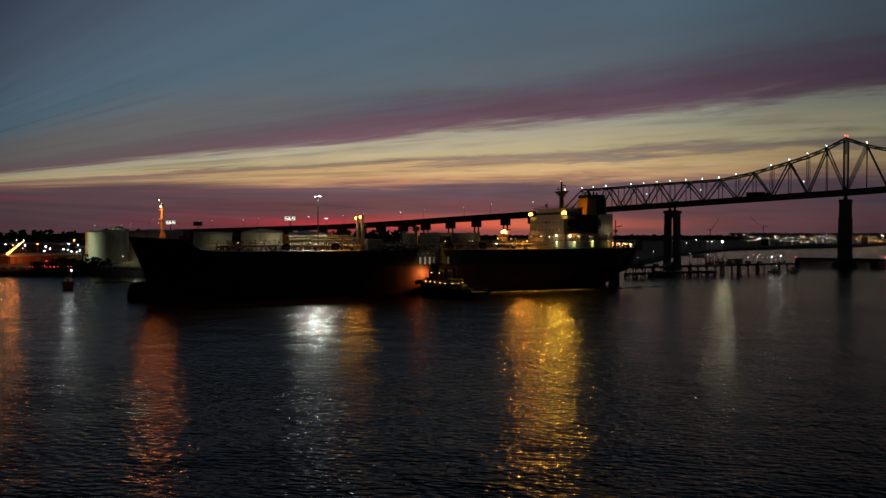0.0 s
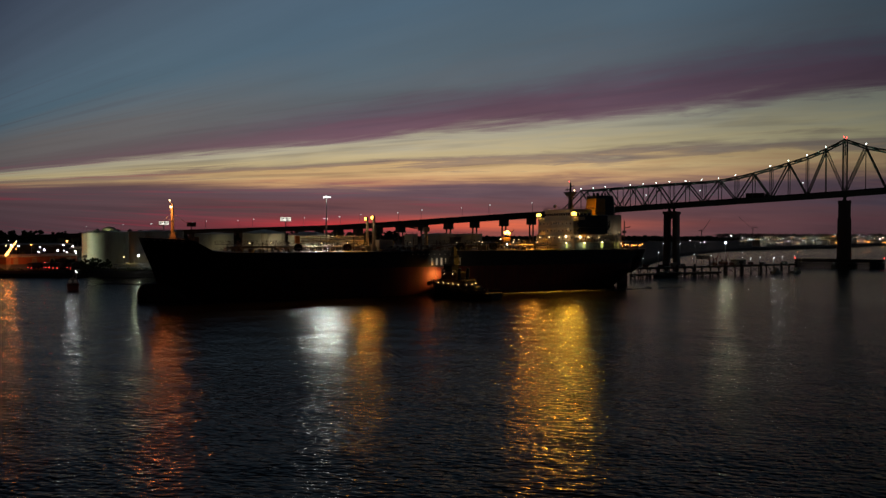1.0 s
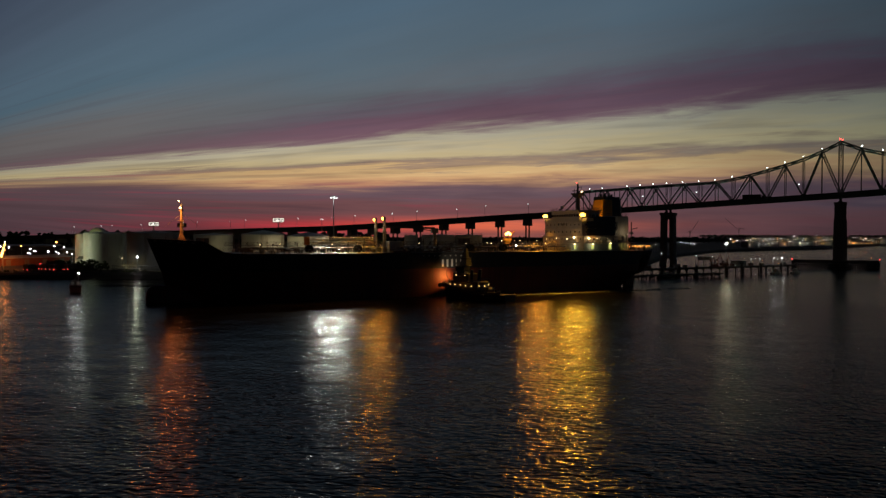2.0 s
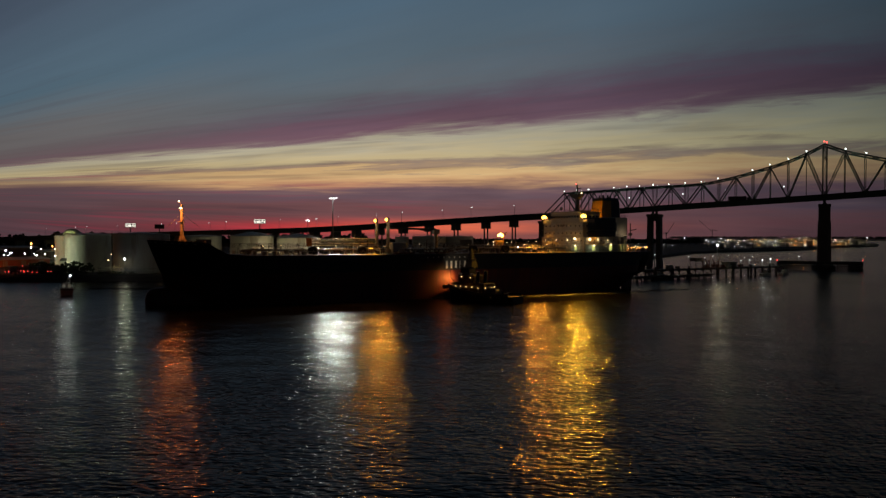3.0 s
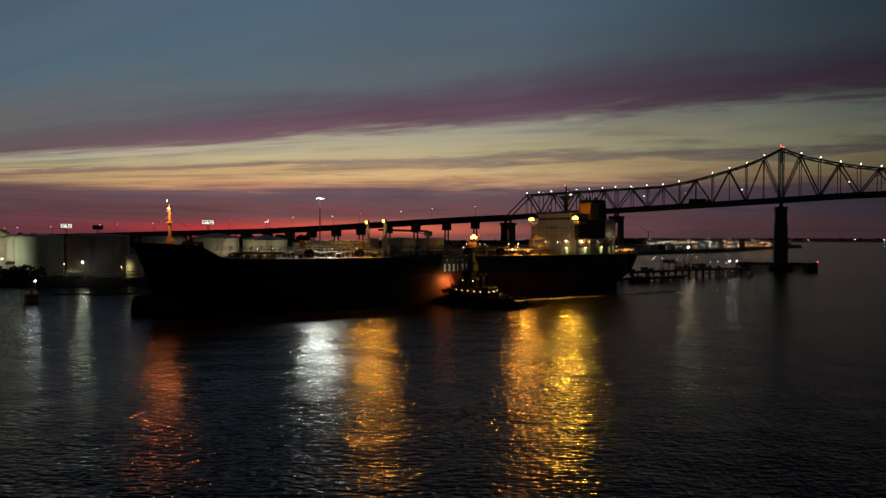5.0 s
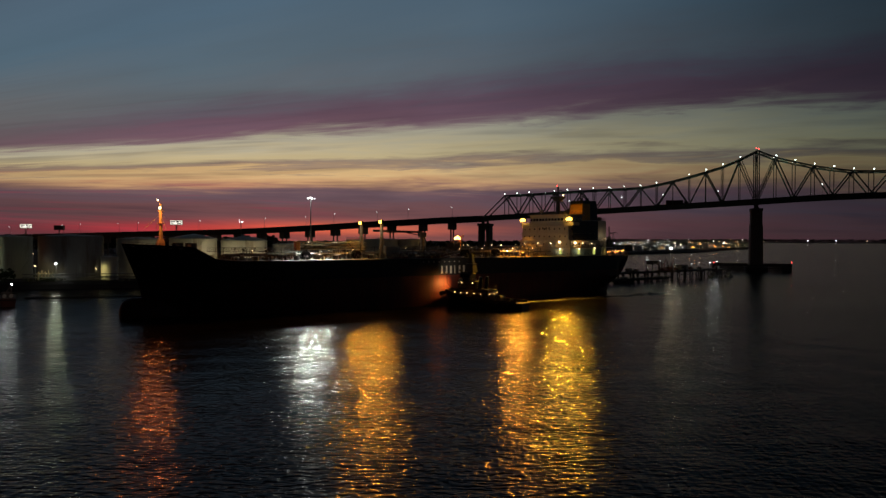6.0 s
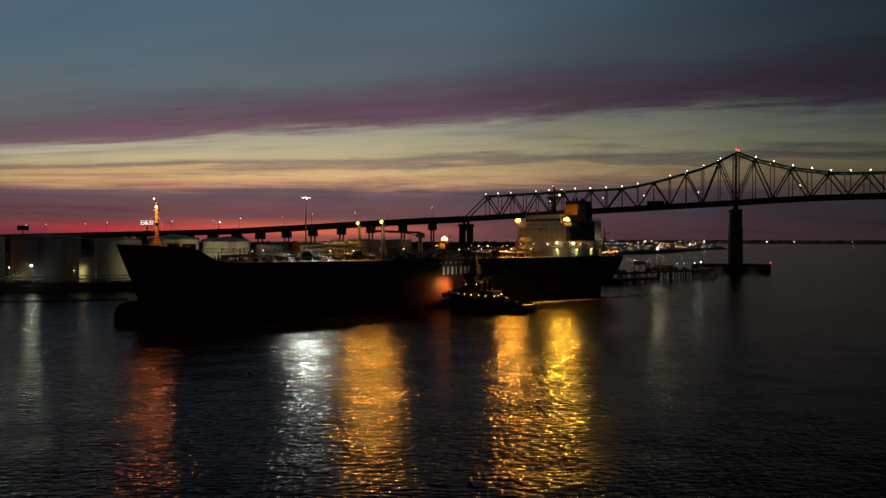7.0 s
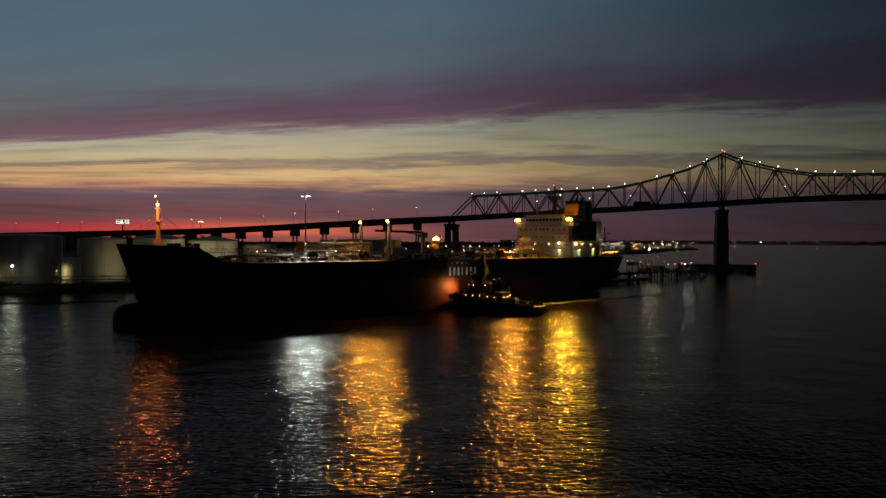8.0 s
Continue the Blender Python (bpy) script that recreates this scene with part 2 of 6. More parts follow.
WAVE, WATER_ROUGH = 0.85, 0.15
WATER = water_material()
HULL = material("black_hull_paint", (0.034, 0.026, 0.024), 0.5, vary=0.5, grain=0.8, stain=0.05, wear=(0.03, 0.022, 0.018), streaks=True)
HULL_SIDE = two_tone_hull(9.85)
DECK_PAINT = material("red_brown_deck_paint", (0.16, 0.05, 0.035), 0.7, vary=0.4, grain=0.4, stain=0.12)
SHIP_WHITE = material("off_white_ship_paint", (0.62, 0.57, 0.48), 0.5, vary=0.16, grain=0.5, stain=0.15, wear=(0.5, 0.4, 0.28), streaks=True)
PIPE = material("grey_pipe_paint", (0.11, 0.098, 0.09), 0.5, vary=0.35, grain=0.3, stain=0.3)
CREAM = material("cream_post_paint", (0.5, 0.42, 0.3), 0.5, vary=0.2, grain=0.4, stain=0.4)
FUNNEL = material("yellow_funnel_paint", (0.72, 0.42, 0.05), 0.5, vary=0.15, grain=0.5, stain=0.2)
# dark blue paint; on the house side it stands in for shade
NAVY = material("dark_blue_paint_and_shade", (0.02, 0.024, 0.04), 0.5, vary=0.3)
GLASS = material("dark_window_glass", (0.01, 0.012, 0.014), 0.12, vary=0.1, bump=0.0)
LETTER = material("white_hull_lettering", (0.75, 0.7, 0.6), 0.5, vary=0.2)
STEEL = material("green_bridge_steel", (0.13, 0.19, 0.155), 0.6, vary=0.5, grain=0.5, stain=0.1, wear=(0.07, 0.045, 0.03))
CONCRETE = material("weathered_concrete", (0.2, 0.18, 0.16), 0.85, vary=0.35, grain=0.6, stain=0.08, bump=0.4, streaks=True)
ROADBED = material("dark_road_deck", (0.05, 0.05, 0.052), 0.85, vary=0.3)
GIRDER = material("dark_girder_steel", (0.07, 0.065, 0.06), 0.7, vary=0.35, stain=0.1)
TIMBER = material("dark_wet_timber", (0.06, 0.045, 0.035), 0.8, vary=0.5, grain=0.3, stain=0.3, bump=0.5)
PLANK = material("grey_jetty_planks", (0.14, 0.12, 0.1), 0.85, vary=0.4, grain=0.3, stain=0.2, bump=0.4)
TANK = material("pale_tank_paint", (0.62, 0.62, 0.56), 0.55, vary=0.2, grain=0.7, stain=0.06, wear=(0.42, 0.36, 0.28), streaks=True)
TANK_GREY = material("grey_tank_paint", (0.34, 0.34, 0.33), 0.6, vary=0.22, grain=0.7, stain=0.06, wear=(0.2, 0.17, 0.14), streaks=True)
SOIL = material("dark_yard_soil", (0.045, 0.04, 0.035), 0.95, vary=0.5, grain=1.5, stain=0.02, bump=0.5)
GRASS = material("dark_bank_grass", (0.045, 0.05, 0.03), 0.95, vary=0.5, grain=1.0, stain=0.05, bump=0.6)
LEAF = material("dark_tree_leaves", (0.035, 0.05, 0.025), 0.8, vary=0.6, grain=1.0, stain=0.1)
BARK = material("grey_brown_bark", (0.09, 0.07, 0.05), 0.9, vary=0.4, grain=0.3)
SHED = material("corrugated_shed_metal", (0.3, 0.29, 0.27), 0.6, vary=0.3, stain=0.1, wear=(0.18, 0.1, 0.06))
RUST = material("rust_red_paint", (0.11, 0.035, 0.025), 0.75, vary=0.4, stain=0.3)
ORANGE = material("orange_paint", (0.6, 0.2, 0.03), 0.6, vary=0.25, stain=0.3)
RUBBER = material("black_rubber", (0.015, 0.015, 0.015), 0.85, vary=0.3)
MAST_STEEL = material("galvanised_steel", (0.3, 0.31, 0.31), 0.5, metal=0.3, vary=0.2)
BULB_GOLD = glowing("gold_bulb", (1.0, 0.5, 0.06), 9)
BULB_SODIUM = glowing("sodium_bulb", (1.0, 0.33, 0.06), 12)
BULB_WHITE = glowing("white_bulb", (0.95, 1.0, 1.0), 16)
BULB_DIM = glowing("dim_white_bulb", (0.9, 1.0, 0.97), 2.2)
BULB_CHORD = glowing("greenish_white_bulb", (0.82, 1.0, 0.93), 5)
BULB_PALE = glowing("pale_lit_opening", (1.0, 0.85, 0.6), 1.3)
BULB_DOOR = glowing("lit_doorway_glass", (0.8, 0.85, 0.22), 0.75)
BULB_FLOOD = glowing("flood_head_glass", (0.97, 0.97, 1.0), 6)
BULB_RED = glowing("red_bulb", (1.0, 0.06, 0.05), 5)
BULB_FLAME = glowing("flood_lamp_glass", (1.0, 0.5, 0.1), 9)
BULB_TUG = glowing("yellow_deck_bulb", (1.0, 0.6, 0.2), 5)
BULB_WARM = glowing("warm_bulb", (1.0, 0.72, 0.36), 6)
BOARD = glowing("lit_billboard_face", (1.0, 0.94, 0.8), 1.1)
FOAM = material("dirty_river_foam", (0.07, 0.066, 0.06), 0.6, vary=0.4, grain=0.2, stain=0.3)
TUG_PAINT = material("dark_red_tug_paint", (0.07, 0.035, 0.03), 0.55, vary=0.3, stain=0.3)


# ---- mesh building ----
class Mesh:
    """Collects plain solids into one mesh."""

    def __init__(self):
        self.v, self.f = [], []

    def raw(self, verts, faces):
        k = len(self.v)
        self.v += [tuple(p) for p in verts]
        self.f += [tuple(i + k for i in f) for f in faces]
        return self

    def box(self, x0, x1, y0, y1, z0, z1):
        return self.raw([(x, y, z) for z in (z0, z1) for y in (y0, y1) for x in (x0, x1)],
                        [(0, 2, 3, 1), (4, 5, 7, 6), (0, 1, 5, 4), (2, 6, 7, 3), (0, 4, 6, 2), (1, 3, 7, 5)])

    def chamfer(self, x0, x1, y0, y1, z0, z1, c):
        """A box with its upright and upper edges cut by c."""
        def ring(i, z):
            return [(x0 + i + c, y0 + i, z), (x1 - i - c, y0 + i, z), (x1 - i, y0 + i + c, z), (x1 - i, y1 - i - c, z),
                    (x1 - i - c, y1 - i, z), (x0 + i + c, y1 - i, z), (x0 + i, y1 - i - c, z), (x0 + i, y0 + i + c, z)]
        return self.loft([ring(0, z0), ring(0, z1 - c), ring(c * 0.7, z1)])

    def loft(self, rings, cap=True):
        k = len(rings[0])
        verts = [p for r in rings for p in r]
        faces = [(j * k + i, j * k + (i + 1) % k, (j + 1) * k + (i + 1) % k, (j + 1) * k + i) for j in range(len(rings) - 1) for i in range(k)]
        if cap:
            faces += [tuple(reversed(range(k))), tuple(range((len(rings) - 1) * k, len(rings) * k))]
        return self.raw(verts, faces)

    def beam(self, a, b, w, h=None):
        """A square bar from a to b; w across, h in the upright plane."""
        a, b = Vector(a), Vector(b)
        d = (b - a).normalized()
        side = d.cross(Vector((0, 0, 1)))
        side = (side.normalized() if side.length > 1e-4 else Vector((1, 0, 0))) * w / 2
        up = side.cross(d).normalized() * (h or w) / 2
        return self.loft([[p - side - up, p + side - up, p + side + up, p - side + up] for p in (a, b)])

    def tube(self, a, b, r0, r1=None, k=8):
        a, b = Vector(a), Vector(b)
        d = (b - a).normalized()
        side = d.cross(Vector((0, 0, 1)))
        side = side.normalized() if side.length > 1e-4 else Vector((1, 0, 0))
        up = side.cross(d).normalized()
        r1 = r0 if r1 is None else r1
        return self.loft([[p + (side * math.cos(t) + up * math.sin(t)) * r for t in [2 * math.pi * i / k for i in range(k)]] for p, r in ((a, r0), (b, r1))])

    def turned(self, profile, x=0, y=0, k=24):
        """A solid of revolution about an upright axis; profile is (radius, height) from below to above."""
        return self.loft([[(x + r * math.cos(2 * math.pi * i / k), y + r * math.sin(2 * math.pi * i / k), z) for i in range(k)] for r, z in profile])

    def ball(self, x, y, z, r, k=8, flat=1.0):
        rows = [(max(0.02, math.sin(math.pi * j / k)) * r, z - math.cos(math.pi * j / k) * r * flat) for j in range(k + 1)]
        return self.turned(rows, x, y, k + 2)

    def data(self, name, mat, smooth=False):
        me = bpy.data.meshes.new(name)
        me.from_pydata(self.v, [], self.f)
        me.materials.append(mat)
        if smooth:
            me.polygons.foreach_set("use_smooth", [True] * len(me.polygons))
            me.set_sharp_from_angle(angle=radians(35))
        me.update()
        return me


def thing(name, m, label, category, group="", kind=""):
    """An empty at the base of a thing, which parents its parts."""
    ob = new(name)
    ob.matrix_world = m
    return tagged(ob, label, category, group, kind)


def part(name, mesh, mat, parent, label="", smooth=False):
    """One mesh as a part of a thing, in the thing's own axes."""
    ob = new(name, mesh.data(name, mat, smooth) if isinstance(mesh, Mesh) else mesh)
    ob.parent = parent
    return tagged(ob, label)


def solo(name, mesh, mat, m, label, category, group="", kind="", smooth=False):
    """A thing of one mesh."""
    ob = new(name, mesh.data(name, mat, smooth))
    ob.matrix_world = m
    return tagged(ob, label, category, group, kind)


def away(ob, x, y, z=0.0):
    ob.location = (x, y, z)
    return ob


def lerp(table, x):
    """Linear interpolation in a table of (x, value)."""
    return float(np.interp(x, [a for a, _ in table], [b for _, b in table]))


HOME = Matrix.Identity(4)
rng = random.Random(7)

# ---- water and land ----
water = Mesh()
water.raw([(4600 * math.cos(2 * math.pi * i / 96), 4600 * math.sin(2 * math.pi * i / 96), 0) for i in range(96)], [tuple(range(96))])
solo("water", water, WATER, HOME, "dark rippled river water under the dusk sky", "water", kind="structure")


def land(name, shore, inland, top, mat, label, foot=5.0):
    """Ground behind a shoreline, with a sloped bank down to the water. shore and inland are lists of x, y from one end to the other."""
    m = Mesh()
    k = len(shore)
    pts = [Vector((x, y, 0)) for x, y in shore]
    push = []
    for i in range(k):
        d = (pts[min(i + 1, k - 1)] - pts[max(i - 1, 0)]).normalized()
        push.append(Vector((-d.y, d.x, 0)))
    low = [(p.x, p.y, -1.5) for p in pts]
    mid = [(p.x + q.x * foot * 0.5, p.y + q.y * foot * 0.5, top * 0.62) for p, q in zip(pts, push)]
    high = [(p.x + q.x * foot, p.y + q.y * foot, top) for p, q in zip(pts, push)]
    far = [(x, y, top) for x, y in inland]
    m.raw(low + mid + high + far, [(j * k + i, j * k + i + 1, (j + 1) * k + i + 1, (j + 1) * k + i) for j in range(3) for i in range(k - 1)])
    return solo(name, m, mat, HOME, label, "ground", kind="structure")


LAND_Z = 3.0
near_shore = [(-1500 + 60 * i, 372 + 3 * math.sin(i * 1.7)) for i in range(27)] + [(78, 386), (96, 420), (118, 470), (150, 530), (207, 662), (269, 766), (340, 880), (400, 935), (460, 980), (570, 1050), (660, 1150), (790, 1300), (950, 1430), (1180, 1760), (1300, 2300), (1400, 3000), (1600, 3900)]
land("ground", near_shore, [(-3500 + 110 * i, 4100) for i in range(len(near_shore))], LAND_Z, SOIL, "dark flat terminal ground with a low earth bank", 6.0)
far_shore = [(1500 + 120 * i, 3850 - 95 * i + 40 * math.sin(i)) for i in range(22)]
land("ground", far_shore, [(x * 1.12 + 60, y * 1.12 + 90) for x, y in far_shore], 3.0, GRASS, "distant low river shore in the dark", 8.0)


def treeline(name, path, depth, low, high, count, label, spread=1.0):
    """A far wood: trunks and crowns of many small leaf clumps, joined."""
    crown, stems = Mesh(), Mesh()
    legs = [(Vector((*a, 0)), Vector((*b, 0))) for a, b in zip(path, path[1:])]
    for i in range(count):
        a, b = legs[int(i * len(legs) / count)]
        f = (i * len(legs) / count) % 1.0
        p = a.lerp(b, f) + Vector((rng.uniform(-4, 4), rng.uniform(0, depth), 0))
        h = rng.uniform(low, high)
        stems.tube((p.x, p.y, LAND_Z - 0.3), (p.x, p.y, LAND_Z + h * 0.6), 0.5, 0.25, 5)
        for j in range(16):
            t = rng.uniform(0.3, 1.0)
            w = h * 0.34 * spread * math.sqrt(max(0.08, 1.05 - t))
            q = Vector((p.x + rng.uniform(-w, w) * 1.3, p.y + rng.uniform(-w, w), LAND_Z + h * t))
            r = h * rng.uniform(0.08, 0.15) * spread ** 0.5
            turn = [rng.uniform(0.6, 1.3) for _ in range(8)]
            crown.raw([q + Vector(v) * r * k for v, k in zip([(1, 0, 0), (-1, 0, 0.2), (0, 1, 0), (0, -1, 0.1), (0.1, 0, 1), (0, 0.2, -0.8), (0.7, 0.7, 0.5), (-0.7, -0.6, 0.5)], turn)],
                      [(0, 6, 4), (6, 2, 4), (2, 1, 4), (1, 7, 4), (7, 3, 4), (3, 0, 4), (2, 0, 5), (1, 2, 5), (3, 1, 5), (0, 3, 5), (0, 2, 6), (1, 3, 7)])
    ob = thing(name, HOME, label, "trees", kind="stuff")
    part("crowns", crown, LEAF, ob)
    part("trunks", stems, BARK, ob)
    return ob


treeline("woods", [(-1050, 780), (-700, 830), (-420, 880), (-250, 1000), (-60, 1120)], 60, 12, 21, 420, "dark belt of trees behind the tank farm")
treeline("woods", [(-60, 1300), (300, 1400), (700, 1600), (1150, 1900)], 80, 8, 13, 520, "distant low trees beyond the bridge", 1.8)
treeline("woods", [(x, y + 30) for x, y in far_shore], 60, 9, 15, 900, "faint tree line on the far river shore", 2.4)

# ---- tanker ----
SHIP = pose(-103.1, 245.8, 0, 0, 0, 23.7)
STEM = [(-3.0, 8.0), (5.0, 5.5), (8.5, 4.8), (14.5, 2.3), (20.5, 0.0)]
DECK = [(0.0, 20.5), (14.0, 19.7), (16.0, 19.4), (21.5, 16.2), (26.0, 15.6), (60.0, 15.5), (201.0, 15.3)]
KEEL = [(0.0, -3.0), (178.0, -3.0), (186.2, -2.6), (187.2, 0.4), (188.0, 3.4), (189.0, 4.7), (195.5, 5.4), (198.5, 8.6), (201.0, 12.2)]


def breadth(s, z):
    """Half the hull's breadth s metres behind the bow at height z."""
    s0 = lerp(STEM, z)
    run = lerp([(-3, 56.0), (4, 50.0), (15, 36.0), (20.5, 30.0)], z)
    f = min(1.0, max(0.0, (s - s0) / run))
    bow = math.sin(math.pi / 2 * f) ** lerp([(-3, 1.15), (8, 0.85), (20.5, 0.6)], z)
    aft = lerp([(168, 1.0), (185, 0.94), (195.5, 0.76), (198, 0.62), (200, 0.4), (201, 0.22)], s)
    low = lerp([(145, 1.0), (162, 0.72), (176, 0.3), (184, 0.09), (187.5, 0.05), (192, 0.34), (197.5, 0.3), (201, 0.1)], s)
    blend = min(1.0, max(0.0, (z - lerp(KEEL, s)) / 9.0)) ** lerp([(165, 0.6), (178, 1.1), (186, 1.35), (190, 0.6)], s)
    return 16.0 * bow * (low + (aft - low) * blend if s > 145 else 1.0)


def hull_mesh():
    stations = [0.0, 0.8, 2, 3.5, 5.5, 8, 11, 14, 16, 18, 20, 21.5, 24, 28, 33, 38, 45, 52, 60, 80, 100, 120, 140, 150, 158, 165, 172, 176, 180, 184, 186, 188, 190, 192, 194, 196, 198, 199.5, 200.5, 201]
    m = Mesh()
    rings = []
    for s in stations:
        z1, z0 = lerp(DECK, s), lerp(KEEL, s)
        zs = [z0 + (z1 - z0) * f for f in (0, 0.12, 0.25, 0.4, 0.55, 0.7, 0.85, 1.0)]
        right = [(max(s, lerp(STEM, z)), -breadth(s, z), z) for z in zs]
        left = [(x, -y, z) for x, y, z in reversed(right)]
        rings.append(right + left)
    return m.loft(rings)


ship = thing("tanker", SHIP, "black-hulled product tanker riding high, deck lamps lit at dusk", "ship")
part("hull", hull_mesh(), HULL_SIDE, ship, "black painted steel hull with dull red bottom paint", True)
bulb = Mesh()
bulb.loft([[(s, 3.6 * r * math.cos(t), 1.1 + 4.6 * r * math.sin(t)) for t in [2 * math.pi * i / 16 for i in range(16)]]
           for s, r in ((-0.5, 0.05), (-0.4, 0.35), (0.0, 0.62), (0.8, 0.82), (2.2, 0.95), (5, 1.0), (10, 1.0), (20, 0.9))])
part("bulbous_bow", bulb, HULL_SIDE, ship, "rounded dark red bulb under the stem", True)
deck = Mesh()
ds = [0.6, 4, 8, 12, 16, 21.5, 28, 38, 52, 80, 120, 158, 176, 188, 195.5, 198, 200, 200.8]
deck.raw([(s, sign * max(0.05, breadth(s, lerp(DECK, s)) - 0.35), lerp(DECK, s) - 0.95 * (1 if s < 22 else 0.1)) for s in ds for sign in (-1, 1)],
         [(2 * i, 2 * i + 2, 2 * i + 3, 2 * i + 1) for i in range(len(ds) - 1)])
part("deck", deck, DECK_PAINT, ship, "red-brown painted steel deck")
MAIN = 15.6

# name on the side, drawn as plain shapes
for i in range(7):
    x0 = 96.0 + i * 1.83
    part("side_mark", Mesh().box(x0 + 0.3, x0 + (0.62 if i == 3 else 1.02), -16.06, -15.99, 10.4, 12.95), LETTER, ship, "pale plain bar painted on the side" if i == 0 else "")
for i in range(8):
    part("warning_mark", Mesh().box(89.0 + i * 2.1, 89.4 + i * 2.1, -16.05, -15.99, 14.1, 14.5), SHIP_WHITE, ship)


def railing(points, posts_every, high, bars=3, r=0.035):
    """Stanchions and rails along a line of points."""
    m = Mesh()
    for a, b in zip(points, points[1:]):
        a, b = Vector(a), Vector(b)
        k = max(1, round((b - a).length / posts_every))
        for i in range(k):
            p = a.lerp(b, i / k)
            m.beam(p, p + Vector((0, 0, high)), r * 1.6)
        for j in range(bars):
            h = Vector((0, 0, high * (j + 1) / bars))
            m.beam(a + h, b + h, r * 1.4)
    return m


for sign in (-1, 1):
    line = [(s, sign * (breadth(s, MAIN) - 0.25), lerp(DECK, s)) for s in (24, 30, 38, 48, 60, 80, 100, 120, 140, 158, 172, 184, 193, 196, 198.5)]
    part("deck_railing", railing(line, 2.2, 1.15), PIPE, ship)
    part("bow_bulwark_rail", railing([(s, sign * max(0.1, breadth(s, lerp(DECK, s)) - 0.15), lerp(DECK, s)) for s in (0.6, 2, 5, 9, 15)], 1.6, 0.45, 1), PIPE, ship)
part("stern_railing", railing([(198.5, -9, 15.3), (200.2, -5, 15.3), (200.7, 0, 15.3), (200.2, 5, 15.3), (198.5, 9, 15.3)], 2.0, 1.15), PIPE, ship)

for s in (2.2, 4.6, 6.4, 8.6, 10.2, 12.6):
    b = breadth(s, lerp(DECK, s) - 0.7)
    for sign in (-1, 1):
        ob = part("fairlead", Mesh().box(-0.5, 0.5, -0.12, 0.12, -0.16, 0.16), CREAM, ship)
        ob.location, ob.rotation_euler = (s, sign * b, lerp(DECK, s) - 0.7), (0, 0, sign * math.atan2(breadth(s + 0.5, 19) - breadth(s - 0.5, 19), 1.0))

# forecastle: winches, bollards, foremast
for y in (-6, 6):
    m = Mesh().tube((17.0, y - 2.0, 19.7), (17.0, y + 2.0, 19.7), 0.5, k=14).tube((17.0, y - 2.2, 19.7), (17.0, y - 2.0, 19.7), 0.72, k=14).tube((17.0, y + 2.0, 19.7), (17.0, y + 2.2, 19.7), 0.72, k=14)
    m.box(16.2, 17.8, y - 2.6, y - 2.3, 18.6, 20.6).box(16.2, 17.8, y + 2.3, y + 2.6, 18.6, 20.6)
    part("mooring_winch", m, PIPE, ship)
for s, y in ((7, -5), (7, 5), (12, -8), (12, 8)):
    part("bollard", Mesh().tube((s, y, 18.9), (s, y, 20.2), 0.28, k=10).tube((s + 1.0, y, 18.9), (s + 1.0, y, 20.2), 0.28, k=10).box(s - 0.5, s + 1.5, y - 0.4, y + 0.4, 18.8, 19.0), PIPE, ship)
mast = part("foremast", Mesh().tube((10.5, 0, 19), (10.5, 0, 31.6), 0.62, 0.34, 12).turned([(0.9, 29.4), (0.95, 29.6)], 10.5, 0, 12), CREAM, ship, "slim cream foremast lit by its own lamps", True)
part("mast_base", Mesh().loft([[(10.5 + a * w, b * w, z) for a, b in ((-1, -1), (1, -1), (1, 1), (-1, 1))] for z, w in ((19.0, 1.15), (20.4, 1.0), (21.8, 0.6))]), CREAM, ship)
for dx, dy in ((-2.2, 0), (2.6, 0), (0, -2.4), (0, 2.4)):
    part("mast_stay", Mesh().tube((10.5, 0, 28.6), (10.5 + dx * 2.1, dy * 2.1, 24.4), 0.05, k=5), MAST_STEEL, ship)
part("mast_light", Mesh().ball(10.0, -0.9, 30.4, 0.36), BULB_WARM, ship)
part("mast_light", Mesh().ball(9.6, -0.4, 32.6, 0.24), BULB_WARM, ship)
part("mast_platform", Mesh().turned([(0.4, 26.0), (1.2, 26.1), (1.2, 26.25), (0.4, 26.3)], 10.5, 0, 12), CREAM, ship)
part("mast_yard", Mesh().beam((10.5, -1.9, 28.8), (10.5, 1.9, 28.8), 0.12), CREAM, ship)
part("mast_top_arm", Mesh().beam((10.5, 0, 31.2), (9.6, -0.4, 32.3), 0.07), CREAM, ship)

# cargo deck: pipes, walkway, manifold, hatches
for i, y in enumerate((-6.4, -5.2, -4.0, 3.6, 4.8, 6.0)):
    m = Mesh().tube((27 + i, y, 17.0), (156 - i, y, 17.0), 0.27, k=8)
    for s in range(32, 152, 12):
        m.box(s - 0.15, s + 0.15, y - 0.35, y + 0.35, 15.5, 16.8)
    part("cargo_pipe", m, PIPE, ship, smooth=True)
walkway = Mesh().box(24, 157, -1.1, 1.1, 18.0, 18.12)
for s in range(28, 157, 8):
    walkway.beam((s, -1, 15.5), (s, -1, 18), 0.16).beam((s, 1, 15.5), (s, 1, 18), 0.16)
part("walkway", walkway, PIPE, ship, "raised catwalk along the deck")
for y in (-1.05, 1.05):
    part("walkway_railing", railing([(24, y, 18.1), (157, y, 18.1)], 2.4, 1.1), PIPE, ship)
for i in range(8):
    s = 82 + i * 2.3
    m = Mesh().tube((s, -13.5, 17.0), (s, 13.5, 17.0), 0.24, k=8)
    for y in (-13.5, 13.5):
        m.tube((s, y - 0.12, 17.0), (s, y + 0.12, 17.0), 0.42, k=10)
    part("manifold_pipe", m, PIPE, ship, smooth=True)
